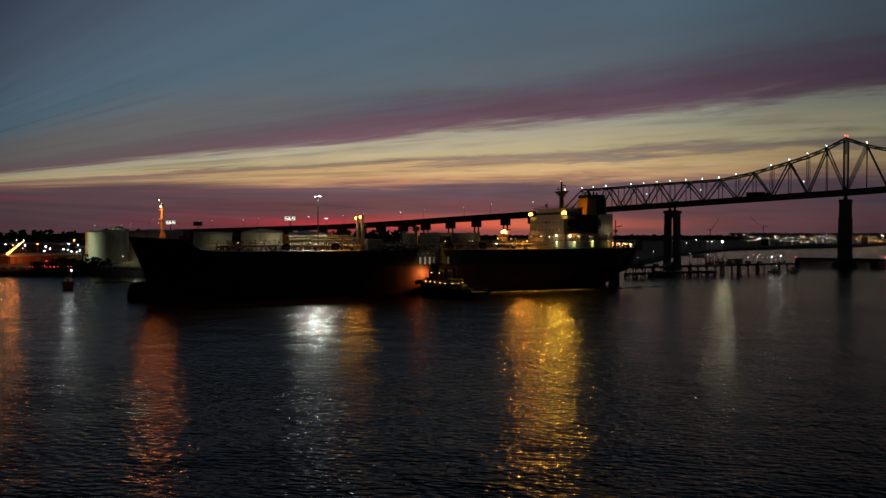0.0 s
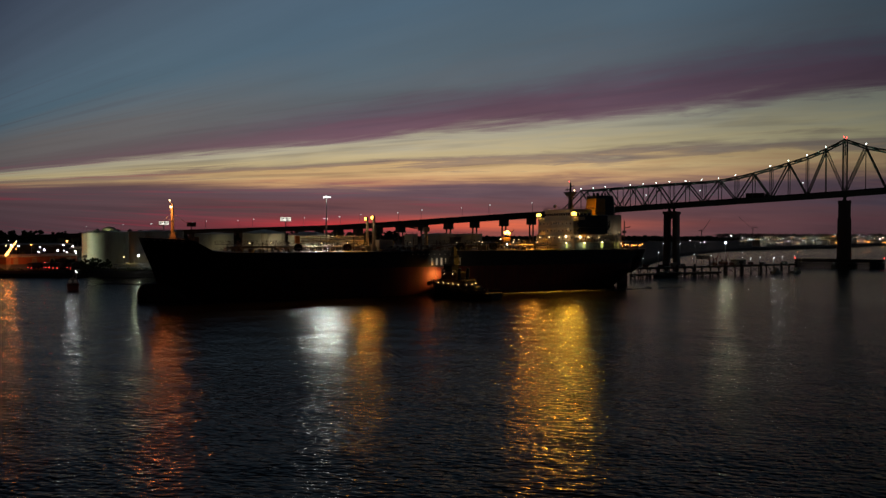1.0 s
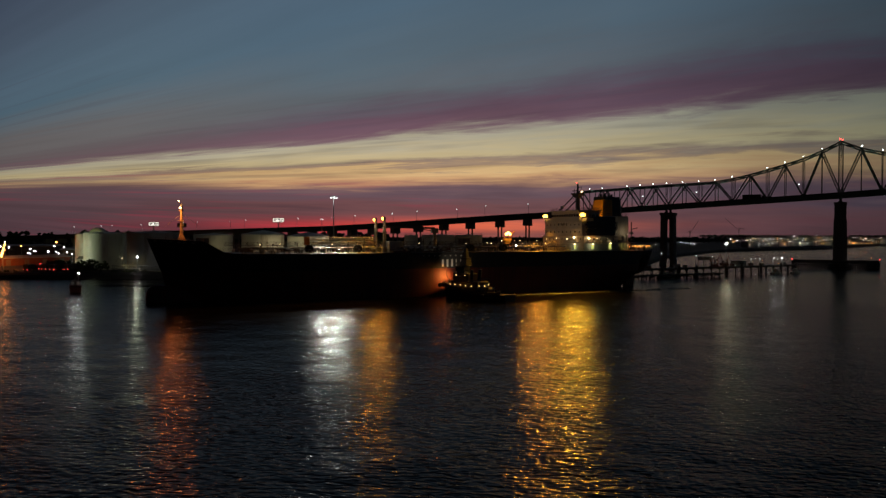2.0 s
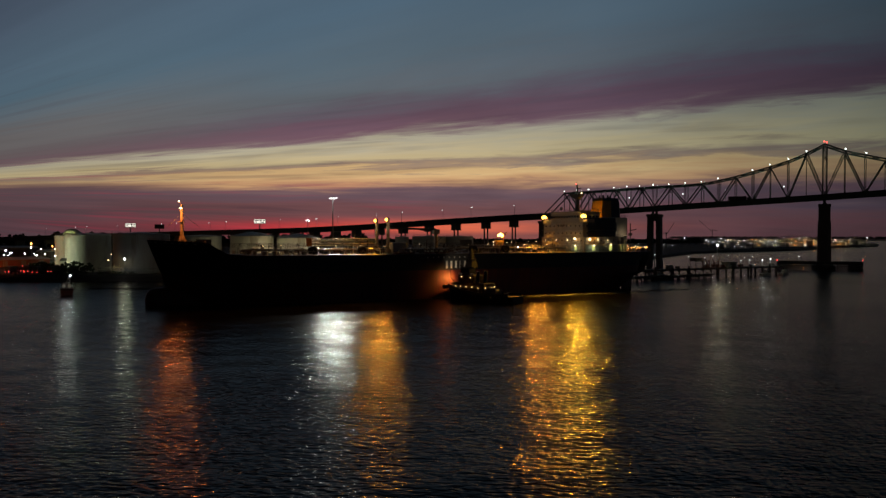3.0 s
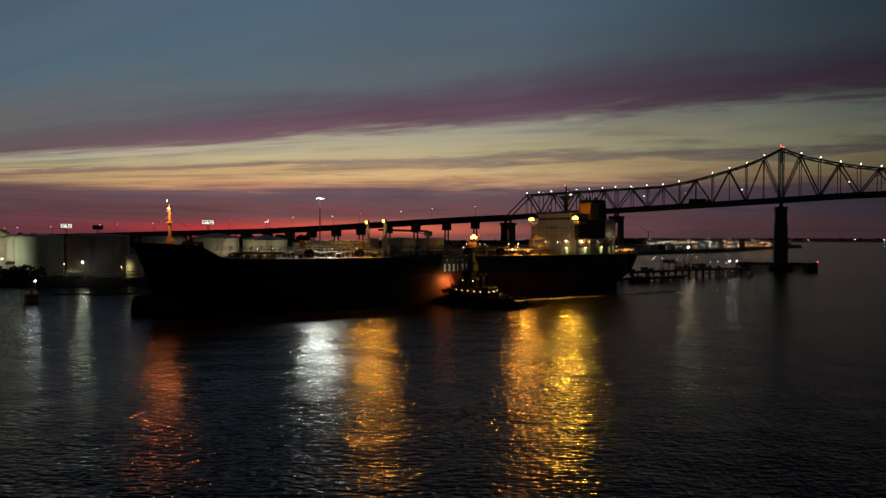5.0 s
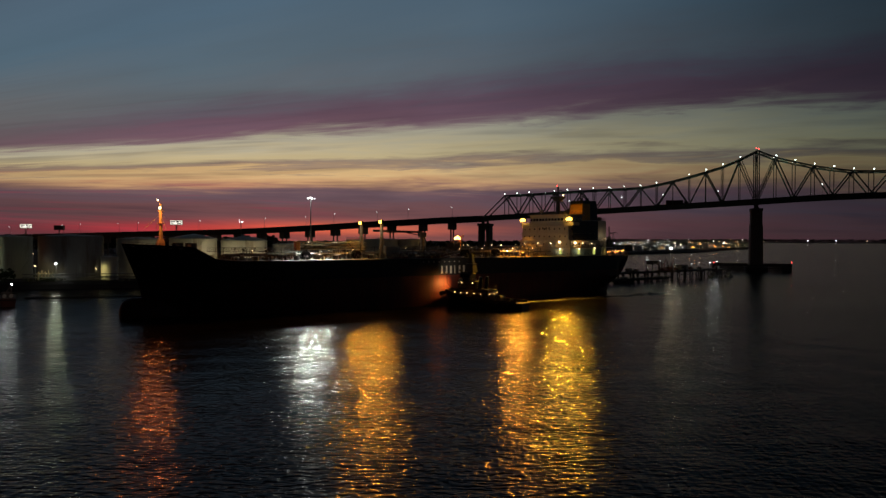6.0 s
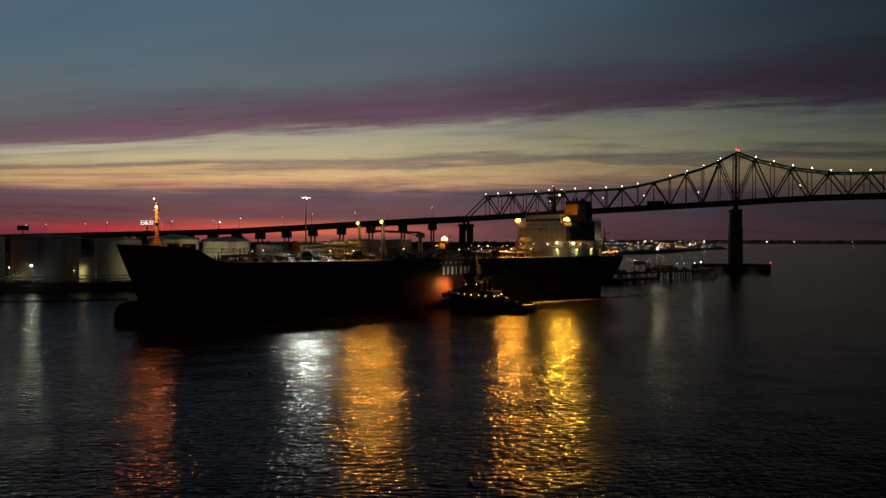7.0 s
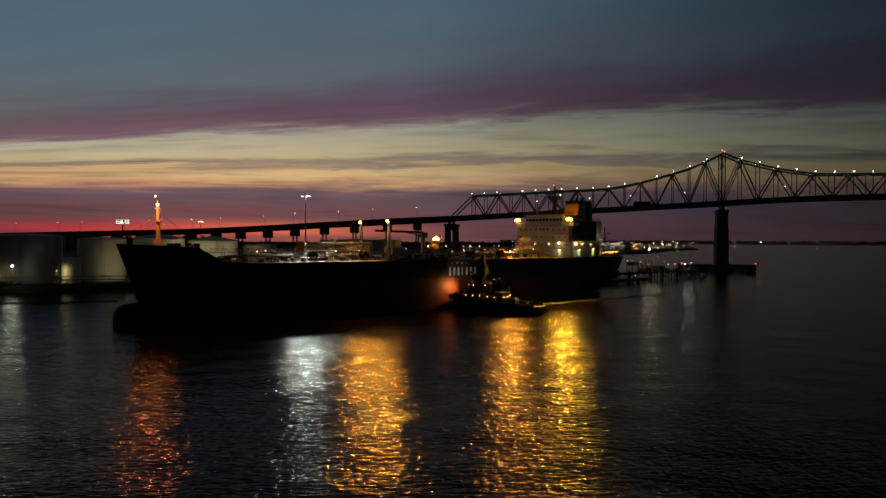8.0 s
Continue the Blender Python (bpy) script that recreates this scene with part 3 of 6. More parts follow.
for k, s in enumerate(range(34, 150, 13)):
    for y in (-10.5, 10.5):
        part("tank_hatch", Mesh().turned([(0.9, 15.5), (0.9, 16.5), (1.05, 16.5), (1.05, 16.7), (0.3, 16.85)], s, y, 14), PIPE, ship, smooth=True)
        part("vent_post", Mesh().tube((s + 4, y * 0.86, 15.5), (s + 4, y * 0.86, 18.2), 0.13, k=7).turned([(0.3, 18.0), (0.34, 18.5), (0.1, 18.7)], s + 4, y * 0.86, 10), PIPE, ship)
house2 = Mesh().chamfer(79.2, 84.6, -8.8, -4.6, 15.5, 19.4, 0.12)
part("deck_store", house2, SHIP_WHITE, ship, "plain pale deck store")
part("foam_monitor_platform", Mesh().box(112, 115, -2, 2, 18.1, 20.2).box(111.6, 115.4, -2.4, 2.4, 20.2, 20.35), PIPE, ship)
# two lamp posts with cargo booms near the manifold
for s, y in ((76.7, -10.3), (81.5, 10.8)):
    post = Mesh().tube((s, y, 15.5), (s, y, 26.6), 0.62, 0.5, 12).turned([(0.95, 22.4), (0.95, 22.6)], s, y, 12).box(s - 0.8, s + 0.8, y - 0.8, y + 0.8, 15.5, 17.2)
    part("lamp_post", post, CREAM, ship, "cream painted post with a floodlamp", True)
    unit = part("lamp_housing", Mesh().loft([[(s - 0.2 + a, y - 0.3 + b, 27.3 + c) for b, c in ((-q, -q), (q, -q), (q, q), (-q, q))] for a, q in ((-0.4, 0.7), (0.3, 0.6), (0.5, 0.3))]), PIPE, ship)
    part("lamp_glass", Mesh().ball(s - 0.7, y - 0.35, 27.3, 0.56), BULB_GOLD, unit)
jib = Mesh().tube((103.5, 5.4, 15.5), (103.5, 5.4, 22.4), 0.85, 0.7, 12).chamfer(102.3, 104.7, 4.2, 6.6, 22.4, 24.2, 0.2)
part("crane_pedestal", jib, CREAM, ship, "hose crane pedestal with its cab", True)
boom = Mesh().beam((103.5, 5.4, 24.2), (82.5, 4.6, 24.6), 0.5, 0.75).beam((103.5, 5.4, 23.0), (96.5, 5.1, 24.0), 0.3)
part("crane_boom", boom, PIPE, ship)
# lit pipe deckhouse on the centreline, with ribs, ahead of the manifold
part("rack_floor", Mesh().box(52.6, 76.0, -1.9, 1.9, 18.25, 18.4), CREAM, ship)
part("rack_roof", Mesh().box(52.6, 76.0, -1.9, 1.9, 20.6, 20.72), CREAM, ship)
for y, z, r in ((-1.2, 18.9, 0.3), (0.2, 19.0, 0.35), (1.3, 18.9, 0.25), (-0.7, 19.9, 0.25), (0.8, 19.9, 0.3)):
    part("rack_pipe", Mesh().tube((52.8, y, z), (75.8, y, z), r, k=8), CREAM, ship, smooth=True)
for s in np.arange(53.4, 76, 1.6):
    part("rack_frame", Mesh().beam((s, -1.95, 18.3), (s, -1.95, 20.75), 0.14).beam((s, 1.95, 18.3), (s, 1.95, 20.75), 0.14).beam((s, -1.95, 20.8), (s, 1.95, 20.8), 0.14), CREAM, ship)
part("hose_locker", Mesh().chamfer(51.0, 52.4, -1.6, 0.4, 18.2, 21.0, 0.1), ORANGE, ship, "orange hose locker")
for s in (54, 60, 66, 72):
    part("rack_leg", Mesh().beam((s, -1.5, 15.5), (s, -1.5, 18.3), 0.25), PIPE, ship)
    part("rack_leg", Mesh().beam((s, 1.5, 15.5), (s, 1.5, 18.3), 0.25), PIPE, ship)
part("hose_rack", Mesh().box(46, 54, -12.4, -11.6, 16.6, 16.8).beam((46.3, -12, 15.5), (46.3, -12, 16.7), 0.2).beam((53.7, -12, 15.5), (53.7, -12, 16.7), 0.2), PIPE, ship)

# accommodation
TIERS = [(15.4, 18.4, 158.6, 176.0, 14.6), (18.4, 21.3, 158.8, 175.5, 14.2), (21.3, 24.2, 159.0, 173.5, 13.2), (24.2, 27.1, 159.0, 173.0, 13.0)]
house = []
for i, (z0, z1, s0, s1, hb) in enumerate(TIERS):
    tier = part("house_tier", Mesh().chamfer(s0, s1, -hb, hb, z0, z1 - 0.18, 0.15), SHIP_WHITE, ship)
    part("tier_deck", Mesh().box(s0 - 0.35, s1 + 1.2, -hb - 0.5, hb + 0.5, z1 - 0.18, z1), SHIP_WHITE, tier)
    for sign in (-1, 1):
        part("tier_railing", railing([(s0 + 1.5, sign * (hb + 0.4), z1), (s1 + 1.1, sign * (hb + 0.4), z1)], 1.6, 1.05), PIPE, tier)
    house.append(tier)
pane = Mesh().box(-0.05, 0.05, -0.28, 0.28, -0.32, 0.32).data("window", GLASS)
rim = Mesh().box(-0.035, 0.035, -0.36, 0.36, -0.4, -0.32).box(-0.035, 0.035, -0.36, 0.36, 0.32, 0.4).box(-0.035, 0.035, -0.36, -0.28, -0.32, 0.32).box(-0.035, 0.035, 0.28, 0.36, -0.32, 0.32).data("window_rim", SHIP_WHITE)
for i, (z0, z1, s0, s1, hb) in enumerate(TIERS[1:]):
    for y in np.linspace(-hb + 1.8, hb - 1.8, 9):
        part("window", pane, GLASS, house[i + 1]).location = (s0 - 0.03, y, z0 + 1.55)
        part("window_rim", rim, PIPE, house[i + 1]).location = (s0 - 0.03, y, z0 + 1.55)
    for s in np.linspace(s0 + 2, s1 - 2, 5):
        ob = part("window", pane, GLASS, house[i + 1])
        ob.location, ob.rotation_euler = (s, -hb - 0.03, z0 + 1.55), (0, 0, radians(90))
bridge_deck = part("wheelhouse", Mesh().chamfer(160.0, 170.5, -9.6, 9.6, 27.1, 31.2, 0.25), SHIP_WHITE, ship, "white wheelhouse with a band of windows")
part("wheelhouse_roof", Mesh().chamfer(159.3, 171.0, -10.2, 10.2, 31.2, 31.55, 0.1), SHIP_WHITE, ship)
for y in np.linspace(-8.6, 8.6, 11):
    part("bridge_window", Mesh().box(159.93, 160.02, y - 0.6, y + 0.6, 29.0, 30.0), GLASS, bridge_deck)
for s in np.linspace(161.5, 169, 5):
    part("bridge_window", Mesh().box(s - 0.7, s + 0.7, -9.68, -9.57, 29.0, 30.0), GLASS, bridge_deck)
for sign in (-1, 1):
    part("bridge_wing", Mesh().box(160.0, 163.4, min(sign * 9.6, sign * 14.6), max(sign * 9.6, sign * 14.6), 27.1, 27.32).box(160.0, 160.12, min(sign * 9.6, sign * 14.6), max(sign * 9.6, sign * 14.6), 27.32, 28.4)
         .box(160.0, 163.4, sign * 14.6 - 0.06, sign * 14.6 + 0.06, 27.32, 28.4), SHIP_WHITE, ship)
    for k in range(3):
        y = sign * (12.2 + 0.85 * k)
        unit = part("lamp_housing", Mesh().loft([[(159.9 + a, y + b, 29.5 + c) for b, c in ((-q, -q), (q, -q), (q, q), (-q, q))] for a, q in ((-0.35, 0.42), (0.35, 0.4), (0.6, 0.25))]), NAVY, ship)
        part("lamp_glass", Mesh().ball(159.3, y, 29.5 + (0.0, 0.14, -0.06)[k], (0.58, 0.72, 0.6)[k]), BULB_GOLD, unit)
    part("lamp_bracket", Mesh().beam((160.2, sign * 13.2, 28.4), (159.8, sign * 13.2, 29.4), 0.18).beam((159.8, sign * 11.8, 29.1), (159.8, sign * 14.6, 29.1), 0.14), PIPE, ship)
part("monkey_island_railing", railing([(159.6, -10, 31.5), (159.6, 10, 31.5), (170.8, 10, 31.5), (170.8, -10, 31.5), (159.6, -10, 31.5)], 1.6, 1.1), PIPE, ship)
radar = Mesh().tube((166.5, 0, 31.5), (166.5, 0, 39.0), 1.0, 0.8, 10).tube((166.5, 0, 39.0), (166.5, 0, 42.8), 0.45, 0.3, 10).loft([[(166.5 + a * w, b * w * 1.5, z) for a, b in ((-1, -1), (1, -1), (1, 1), (-1, 1))] for z, w in ((36.9, 0.7), (38.6, 1.7), (38.9, 1.75))]).beam((166.5, -3.2, 36.6), (166.5, 3.2, 36.6), 0.25)
for y in (-2.4, 2.4):
    radar.tube((166.5, y, 38.7), (166.5, y, 41.0), 0.12, 0.08, 6)
radar.beam((165, -1.6, 39.8), (165, 1.6, 39.8), 0.25, 0.35).beam((167.6, -1.2, 41.4), (167.6, 1.2, 41.4), 0.22, 0.3).tube((166.5, 0.5, 42), (166.5, 0.5, 44.2), 0.06, k=5)
part("radar_mast", radar, PIPE, ship, "dark radar mast with platform and scanners", True)
part("mast_lamp", Mesh().ball(166.2, -3.1, 39.4, 0.28), BULB_WARM, ship)
part("mast_lamp", Mesh().ball(166.2, 0.3, 43.2, 0.22), BULB_RED, ship)
part("antenna_dome", Mesh().tube((162.5, 5.5, 31.5), (162.5, 5.5, 32.6), 0.12, k=6).ball(162.5, 5.5, 33.1, 0.7, 8), SHIP_WHITE, ship, smooth=True)
part("engine_casing", Mesh().chamfer(174.0, 187.0, -7.5, 7.5, 15.4, 29.4, 0.3), SHIP_WHITE, ship)
# dark box added over the white house side, in place of its shade
part("casing_side", Mesh().chamfer(161.4, 175.2, -13.7, -7.6, 21.5, 28.95, 0.2), NAVY, ship)
stack = Mesh().loft([[(x, y, z) for x, y in ((176.2 + k, -3.6 + k * 0.3), (185.6, -3.6 + k * 0.3), (187.6 - k * 0.6, -2.0), (187.6 - k * 0.6, 2.0), (185.6, 3.6 - k * 0.3), (176.2 + k, 3.6 - k * 0.3))] for z, k in ((29.4, 0), (36.2, 0.9), (36.4, 1.1))])
part("funnel", stack, FUNNEL, ship, "yellow funnel with a dark top and dark after part")
part("funnel_after_part", Mesh().loft([[(x, y, z) for x, y in ((181.6, -3.66 + k * 0.3), (185.7, -3.66 + k * 0.3), (187.7 - k * 0.6, -2.05), (187.7 - k * 0.6, 2.05), (185.7, 3.66 - k * 0.3), (181.6, 3.66 - k * 0.3))] for z, k in ((29.45, 0), (36.2, 0.9), (36.44, 1.1))]), NAVY, ship)
part("funnel_cap", Mesh().loft([[(x, y, z) for x, y in ((177.1, -3.4), (185.4, -3.4), (187.0, -1.8), (187.0, 1.8), (185.4, 3.4), (177.1, 3.4))] for z in (36.4, 37.6)]), NAVY, ship)
for s, y in ((179, -1.2), (179.2, 1.2), (181.5, -1.3), (181.5, 1.3), (184, 0)):
    part("exhaust_pipe", Mesh().tube((s, y, 37.5), (s, y, 38.8), 0.38, k=9), NAVY, ship)
part("stern_davit", Mesh().beam((187.6, -8.4, 15.3), (187.6, -8.4, 27.0), 0.3).beam((187.6, -8.4, 24.0), (190.0, -9.4, 24.6), 0.3).beam((187.0, -8.4, 22.4), (188.2, -8.4, 22.4), 1.0), PIPE, ship)
part("boat_ramp", Mesh().beam((190, 6, 15.3), (190, 6, 22), 0.4).beam((190, 6, 22), (196.5, 6, 17.0), 0.35), PIPE, ship)
for s, y in ((191, -4), (194, -7), (193, 2)):
    part("mooring_winch", Mesh().tube((s, y - 1.4, 16.3), (s, y + 1.4, 16.3), 0.6, k=12).box(s - 0.7, s + 0.7, y - 1.7, y - 1.5, 15.3, 16.9).box(s - 0.7, s + 0.7, y + 1.5, y + 1.7, 15.3, 16.9), PIPE, ship)
boat2 = Mesh().loft([[(190 + 7.5 * f, y * w + 4.0, 19.2 - 2.2 * f + z * w) for y, z in ((-1.3, 0.2), (-1.0, -0.9), (0, -1.2), (1.0, -0.9), (1.3, 0.2), (0.8, 1.3), (-0.8, 1.3))] for f, w in ((0, 0.45), (0.15, 0.95), (0.5, 1.05), (0.85, 0.9), (1.0, 0.35))])
part("lifeboat", boat2, ORANGE, ship, "orange free-fall lifeboat on the stern", True)
for s, y, z, r in ((158.2, -9.0, 20.6, 0.5), (161, -14.9, 20.4, 0.52), (165, -14.9, 20.3, 0.24), (158.2, 3.0, 20.2, 0.2), (158.2, -4.2, 20.1, 0.24), (158.2, 10.6, 20.0, 0.14), (170, -14.9, 20.1, 0.16), (176, -7.9, 20.4, 0.24), (188.0, -6, 17.4, 0.2), (192, -8, 17.2, 0.16)):
    part("deck_light", Mesh().ball(s, y, z, r * 0.8), BULB_WARM, ship)
for s, y, turn, h in ((158.4, -9.4, 0, 1.7), (163.0, -14.75, 90, 1.8), (171.6, -14.75, 90, 2.1), (184.0, -7.65, 90, 2.0)):
    lit = part("lit_doorway", Mesh().box(-0.06, 0.06, -0.55, 0.55, 0, h), BULB_DOOR, ship, "greenish lit doorway")
    lit.location, lit.rotation_euler = (s, y, 16.0), (0, 0, radians(turn))
    part("deck_light", Mesh().ball(s - (0.25 if turn == 0 else 0), y - (0.25 if turn else 0), 16.2 + h, 0.26), BULB_WARM, ship)
rudder = Mesh().loft([[(s, y, z) for s, y in ((190.4, -0.3), (191.6, -0.55), (196.0, -0.08), (196.0, 0.08), (191.6, 0.55), (190.4, 0.3))] for z in (-3.0, 5.3)])
part("rudder", rudder, HULL_SIDE, ship)


def ship_at(s, y, z):
    return SHIP @ Vector((s, y, z))


# ---- tug pushing on the tanker's side ----
BOW_AT, TUG_LEN = Vector((-7.2, 267.2, 0)), 32.5
tug_way = Vector((0.695, -0.719, 0)).normalized()
TUG = pose(BOW_AT.x, BOW_AT.y, 0, 0, 0, math.degrees(math.atan2(tug_way.y, tug_way.x))) @ Matrix.Diagonal((0.89, 0.93, 0.97, 1.0))
tug = thing("tugboat", TUG, "dark harbour tug with yellow deck lamps nosing the tanker", "boat")
TUG_SHEER = [(0, 5.2), (6, 3.9), (14, 2.7), (24, 2.1), (32.5, 2.3)]


def tug_half(x):
    return 5.3 * lerp([(0, 0.12), (1.0, 0.42), (3, 0.7), (7, 0.94), (12, 1.0), (24, 1.0), (30, 0.86), (32.5, 0.62)], x)


th = Mesh()
rings = []
for x in (0, 0.6, 1.5, 3, 5, 7, 10, 14, 19, 24, 28, 30.5, 32, 32.5):
    top, w = lerp(TUG_SHEER, x), tug_half(x)
    side = [(x + (1.2 - 0.2 * x if x < 6 else 0) * (1 - f), -w * (0.72 + 0.28 * f), -1.0 + (top + 1.0) * f) for f in (0, 0.35, 0.7, 1.0)]
    rings.append(side + [(a, -b, c) for a, b, c in reversed(side)])
th.loft(rings)
part("hull", th, HULL, tug, "black tug hull", True)
for sign in (-1, 1):
    bul = Mesh().loft([[(a, sign * tug_half(a) - 0.1, lerp(TUG_SHEER, a) - 0.05), (a, sign * tug_half(a) + 0.1, lerp(TUG_SHEER, a) - 0.05), (a, sign * tug_half(a) + 0.1, lerp(TUG_SHEER, a) + 0.9), (a, sign * tug_half(a) - 0.1, lerp(TUG_SHEER, a) + 0.9)] for a in (0.2, 1, 3, 6, 10, 15, 20, 26, 31)])
    part("bulwark", bul, HULL, tug)
fend = Mesh().tube((-0.3, -3.2, 4.3), (-0.5, 0, 4.4), 0.75, k=10).tube((-0.5, 0, 4.4), (-0.3, 3.2, 4.3), 0.75, k=10)
part("bow_fender", fend, RUBBER, tug, "thick rubber bow fender", True)
for i in range(7):
    for sign in (-1, 1):
        x = 6 + i * 3.6
        part("tyre_fender", Mesh().tube((x, sign * (tug_half(x) - 0.1), lerp(TUG_SHEER, x) - 0.6), (x, sign * (tug_half(x) + 0.45), lerp(TUG_SHEER, x) - 0.6), 0.62, k=12), RUBBER, tug)
lower = part("deckhouse", Mesh().chamfer(6.0, 19.5, -3.6, 3.6, 2.2, 6.2, 0.35), TUG_PAINT, tug, "tug deckhouse in shadow")
part("upper_house", Mesh().chamfer(6.6, 14.0, -3.0, 3.0, 6.2, 8.9, 0.3), TUG_PAINT, tug)
cabin = part("wheelhouse", Mesh().chamfer(7.0, 11.2, -2.3, 2.3, 8.9, 11.7, 0.45), NAVY, tug, "tug wheelhouse with dark windows")
for y in (-1.5, -0.5, 0.5, 1.5):
    part("window", Mesh().box(6.93, 7.02, y - 0.4, y + 0.4, 9.9, 11.0), GLASS, cabin)
for x in (8.0, 9.2, 10.4):
    part("window", Mesh().box(x - 0.45, x + 0.45, -2.37, -2.28, 9.9, 11.0), GLASS, cabin)
    part("window", Mesh().box(x - 0.45, x + 0.45, 2.28, 2.37, 9.9, 11.0), GLASS, cabin)
part("mast_house", Mesh().loft([[(10.6 + a * w, b * w, z) for a, b in ((-1, -1), (1, -1), (1, 1), (-1, 1))] for z, w in ((11.6, 1.7), (14.2, 1.2), (14.25, 1.6), (14.45, 1.6), (14.5, 0.9), (17.6, 0.5))]), NAVY, tug)
part("mast", Mesh().tube((10.4, 0, 11.6), (10.4, 0, 19.0), 0.24, 0.1, 8).beam((10.4, -1.6, 15.2), (10.4, 1.6, 15.2), 0.14).beam((10.4, -1.0, 17.0), (10.4, 1.0, 17.0), 0.12), PIPE, tug)
for y in (-2.2, 2.2):
    part("exhaust_funnel", Mesh().tube((15.5, y, 6.1), (15.9, y, 10.2), 0.7, 0.6, 12), NAVY, tug, smooth=True)
part("tow_winch", Mesh().tube((22.5, -1.4, 3.4), (22.5, 1.4, 3.4), 1.0, k=14).box(21.5, 23.5, -1.9, -1.5, 2.1, 4.4).box(21.5, 23.5, 1.5, 1.9, 2.1, 4.4), PIPE, tug)
part("tow_bitt", Mesh().tube((27, -0.9, 2.0), (27, -0.9, 3.5), 0.24, k=8).tube((27, 0.9, 2.0), (27, 0.9, 3.5), 0.24, k=8).beam((27, -1.3, 3.1), (27, 1.3, 3.1), 0.3), PIPE, tug)
part("bow_bitt", Mesh().tube((3.4, -0.7, 4.2), (3.4, -0.7, 5.6), 0.25, k=8).tube((3.4, 0.7, 4.2), (3.4, 0.7, 5.6), 0.25, k=8).beam((3.4, -1.1, 5.2), (3.4, 1.1, 5.2), 0.3), PIPE, tug)
part("towline", Mesh().tube((3.4, 0, 5.2), (0.0, 0.4, 7.5), 0.07, k=6).tube((0.0, 0.4, 7.5), (-1.6, 1.4, 14.6), 0.07, k=6), RUBBER, tug)
for x, y, z in ((6.0, -3.75, 5.0), (8.6, -3.75, 5.0), (11.2, -3.75, 4.9), (14.0, -3.75, 4.8), (16.8, -3.75, 4.7), (19.7, -2.6, 4.7), (19.7, 0.4, 4.7), (19.7, 2.6, 5.0), (6.4, -2.2, 8.2), (8.5, -3.1, 8.2), (13.0, -3.1, 8.2)):
    part("deck_lamp", Mesh().ball(x, y, z, 0.14), BULB_TUG, tug)
for x in (7.5, 10, 12.5, 15, 17.5):
    part("porthole", Mesh().tube((x, -3.62, 4.2), (x, -3.54, 4.2), 0.26, k=10), GLASS, lower)


# churned foam drifting along the tanker's side behind the tug
wake_rng = random.Random(31)
wake = Mesh()
for i in range(240):
    s, off = wake_rng.uniform(112, 204), abs(wake_rng.gauss(0, 1.0))
    y = -23.5 - 0.012 * (s - 112) - off * (1.2 + 0.02 * (s - 112)) * wake_rng.choice((-0.6, 1))
    p, rx, ry = ship_at(s, y, 0), wake_rng.uniform(0.3, 1.5), wake_rng.uniform(0.12, 0.4)
    ring = [(p.x + rx * math.cos(t) * wake_rng.uniform(0.6, 1.2), p.y + ry * math.sin(t) * wake_rng.uniform(0.6, 1.2)) for t in [2 * math.pi * j / 7 for j in range(7)]]
    wake.raw([(a, b, 0.01) for a, b in ring] + [(p.x, p.y, wake_rng.uniform(0.06, 0.16))], [(j, (j + 1) % 7, 7) for j in range(7)])
solo("wake_foam", wake, FOAM, HOME, "broken foam on the water behind the tug", "foam", kind="stuff")

# ---- cantilever truss bridge ----
BRIDGE = pose(253.2, 472.5, 0, 0, 0, 149.72)
UP = [(-114, 65.2), (-68, 65.2), (-57, 65.6), (-45.5, 67.3), (-34, 69.3), (-22.7, 72.2), (-11.4, 75.3), (0, 80.3), (10.7, 74.8), (21.4, 70.3), (32.1, 67.0), (42.8, 64.0), (53.5, 61.2), (64.2, 58.9), (74.9, 57.2), (85.6, 56.6), (107, 55.9), (180, 52.5)]
LOW = [(-114, 51.2), (-68, 50.4), (-45, 49.7), (-23, 48.6), (0, 47.2), (107, 41.5), (190, 37.0)]
WIDE = 7.0


def up(s):
    return lerp(UP, s if s > -114 else -228 - s)


def low(s):
    return lerp(LOW, s if s > -114 else -228 - s)


bridge = thing("truss_bridge", BRIDGE, "green steel cantilever truss bridge lit along its top chord", "bridge")
shore_nodes = [10.7 * i for i in range(11)]                       # tower to the second pier
end_nodes = [107 + 9.125 * i for i in range(9)]                   # second pier to the end of the truss
river_nodes = [-11.4 * i for i in range(21)]                      # out over the river to the other tower


def member(name, s0, z0, s1, z1, y, w, h):
    part(name, Mesh().beam((s0, y, z0), (s1, y, z1), w, h), STEEL, bridge)


def laced(name, s0, z0, s1, z1, y, gap, w):
    """A heavy member of two bars with lacing between."""
    a, b = Vector((s0, y, z0)), Vector((s1, y, z1))
    d = (b - a).normalized()
    q = Vector((-d.z, 0, d.x)) * gap / 2
    m = Mesh().beam(a - q, b - q, w, w).beam(a + q, b + q, w, w)
    k = max(4, int((b - a).length / 1.8))
    for i in range(k):
        p0, p1 = a.lerp(b, i / k), a.lerp(b, (i + 1) / k)
        m.beam(p0 - q, p1 + q, 0.14).beam(p0 + q, p1 - q, 0.14)
    part(name, m, STEEL, bridge)


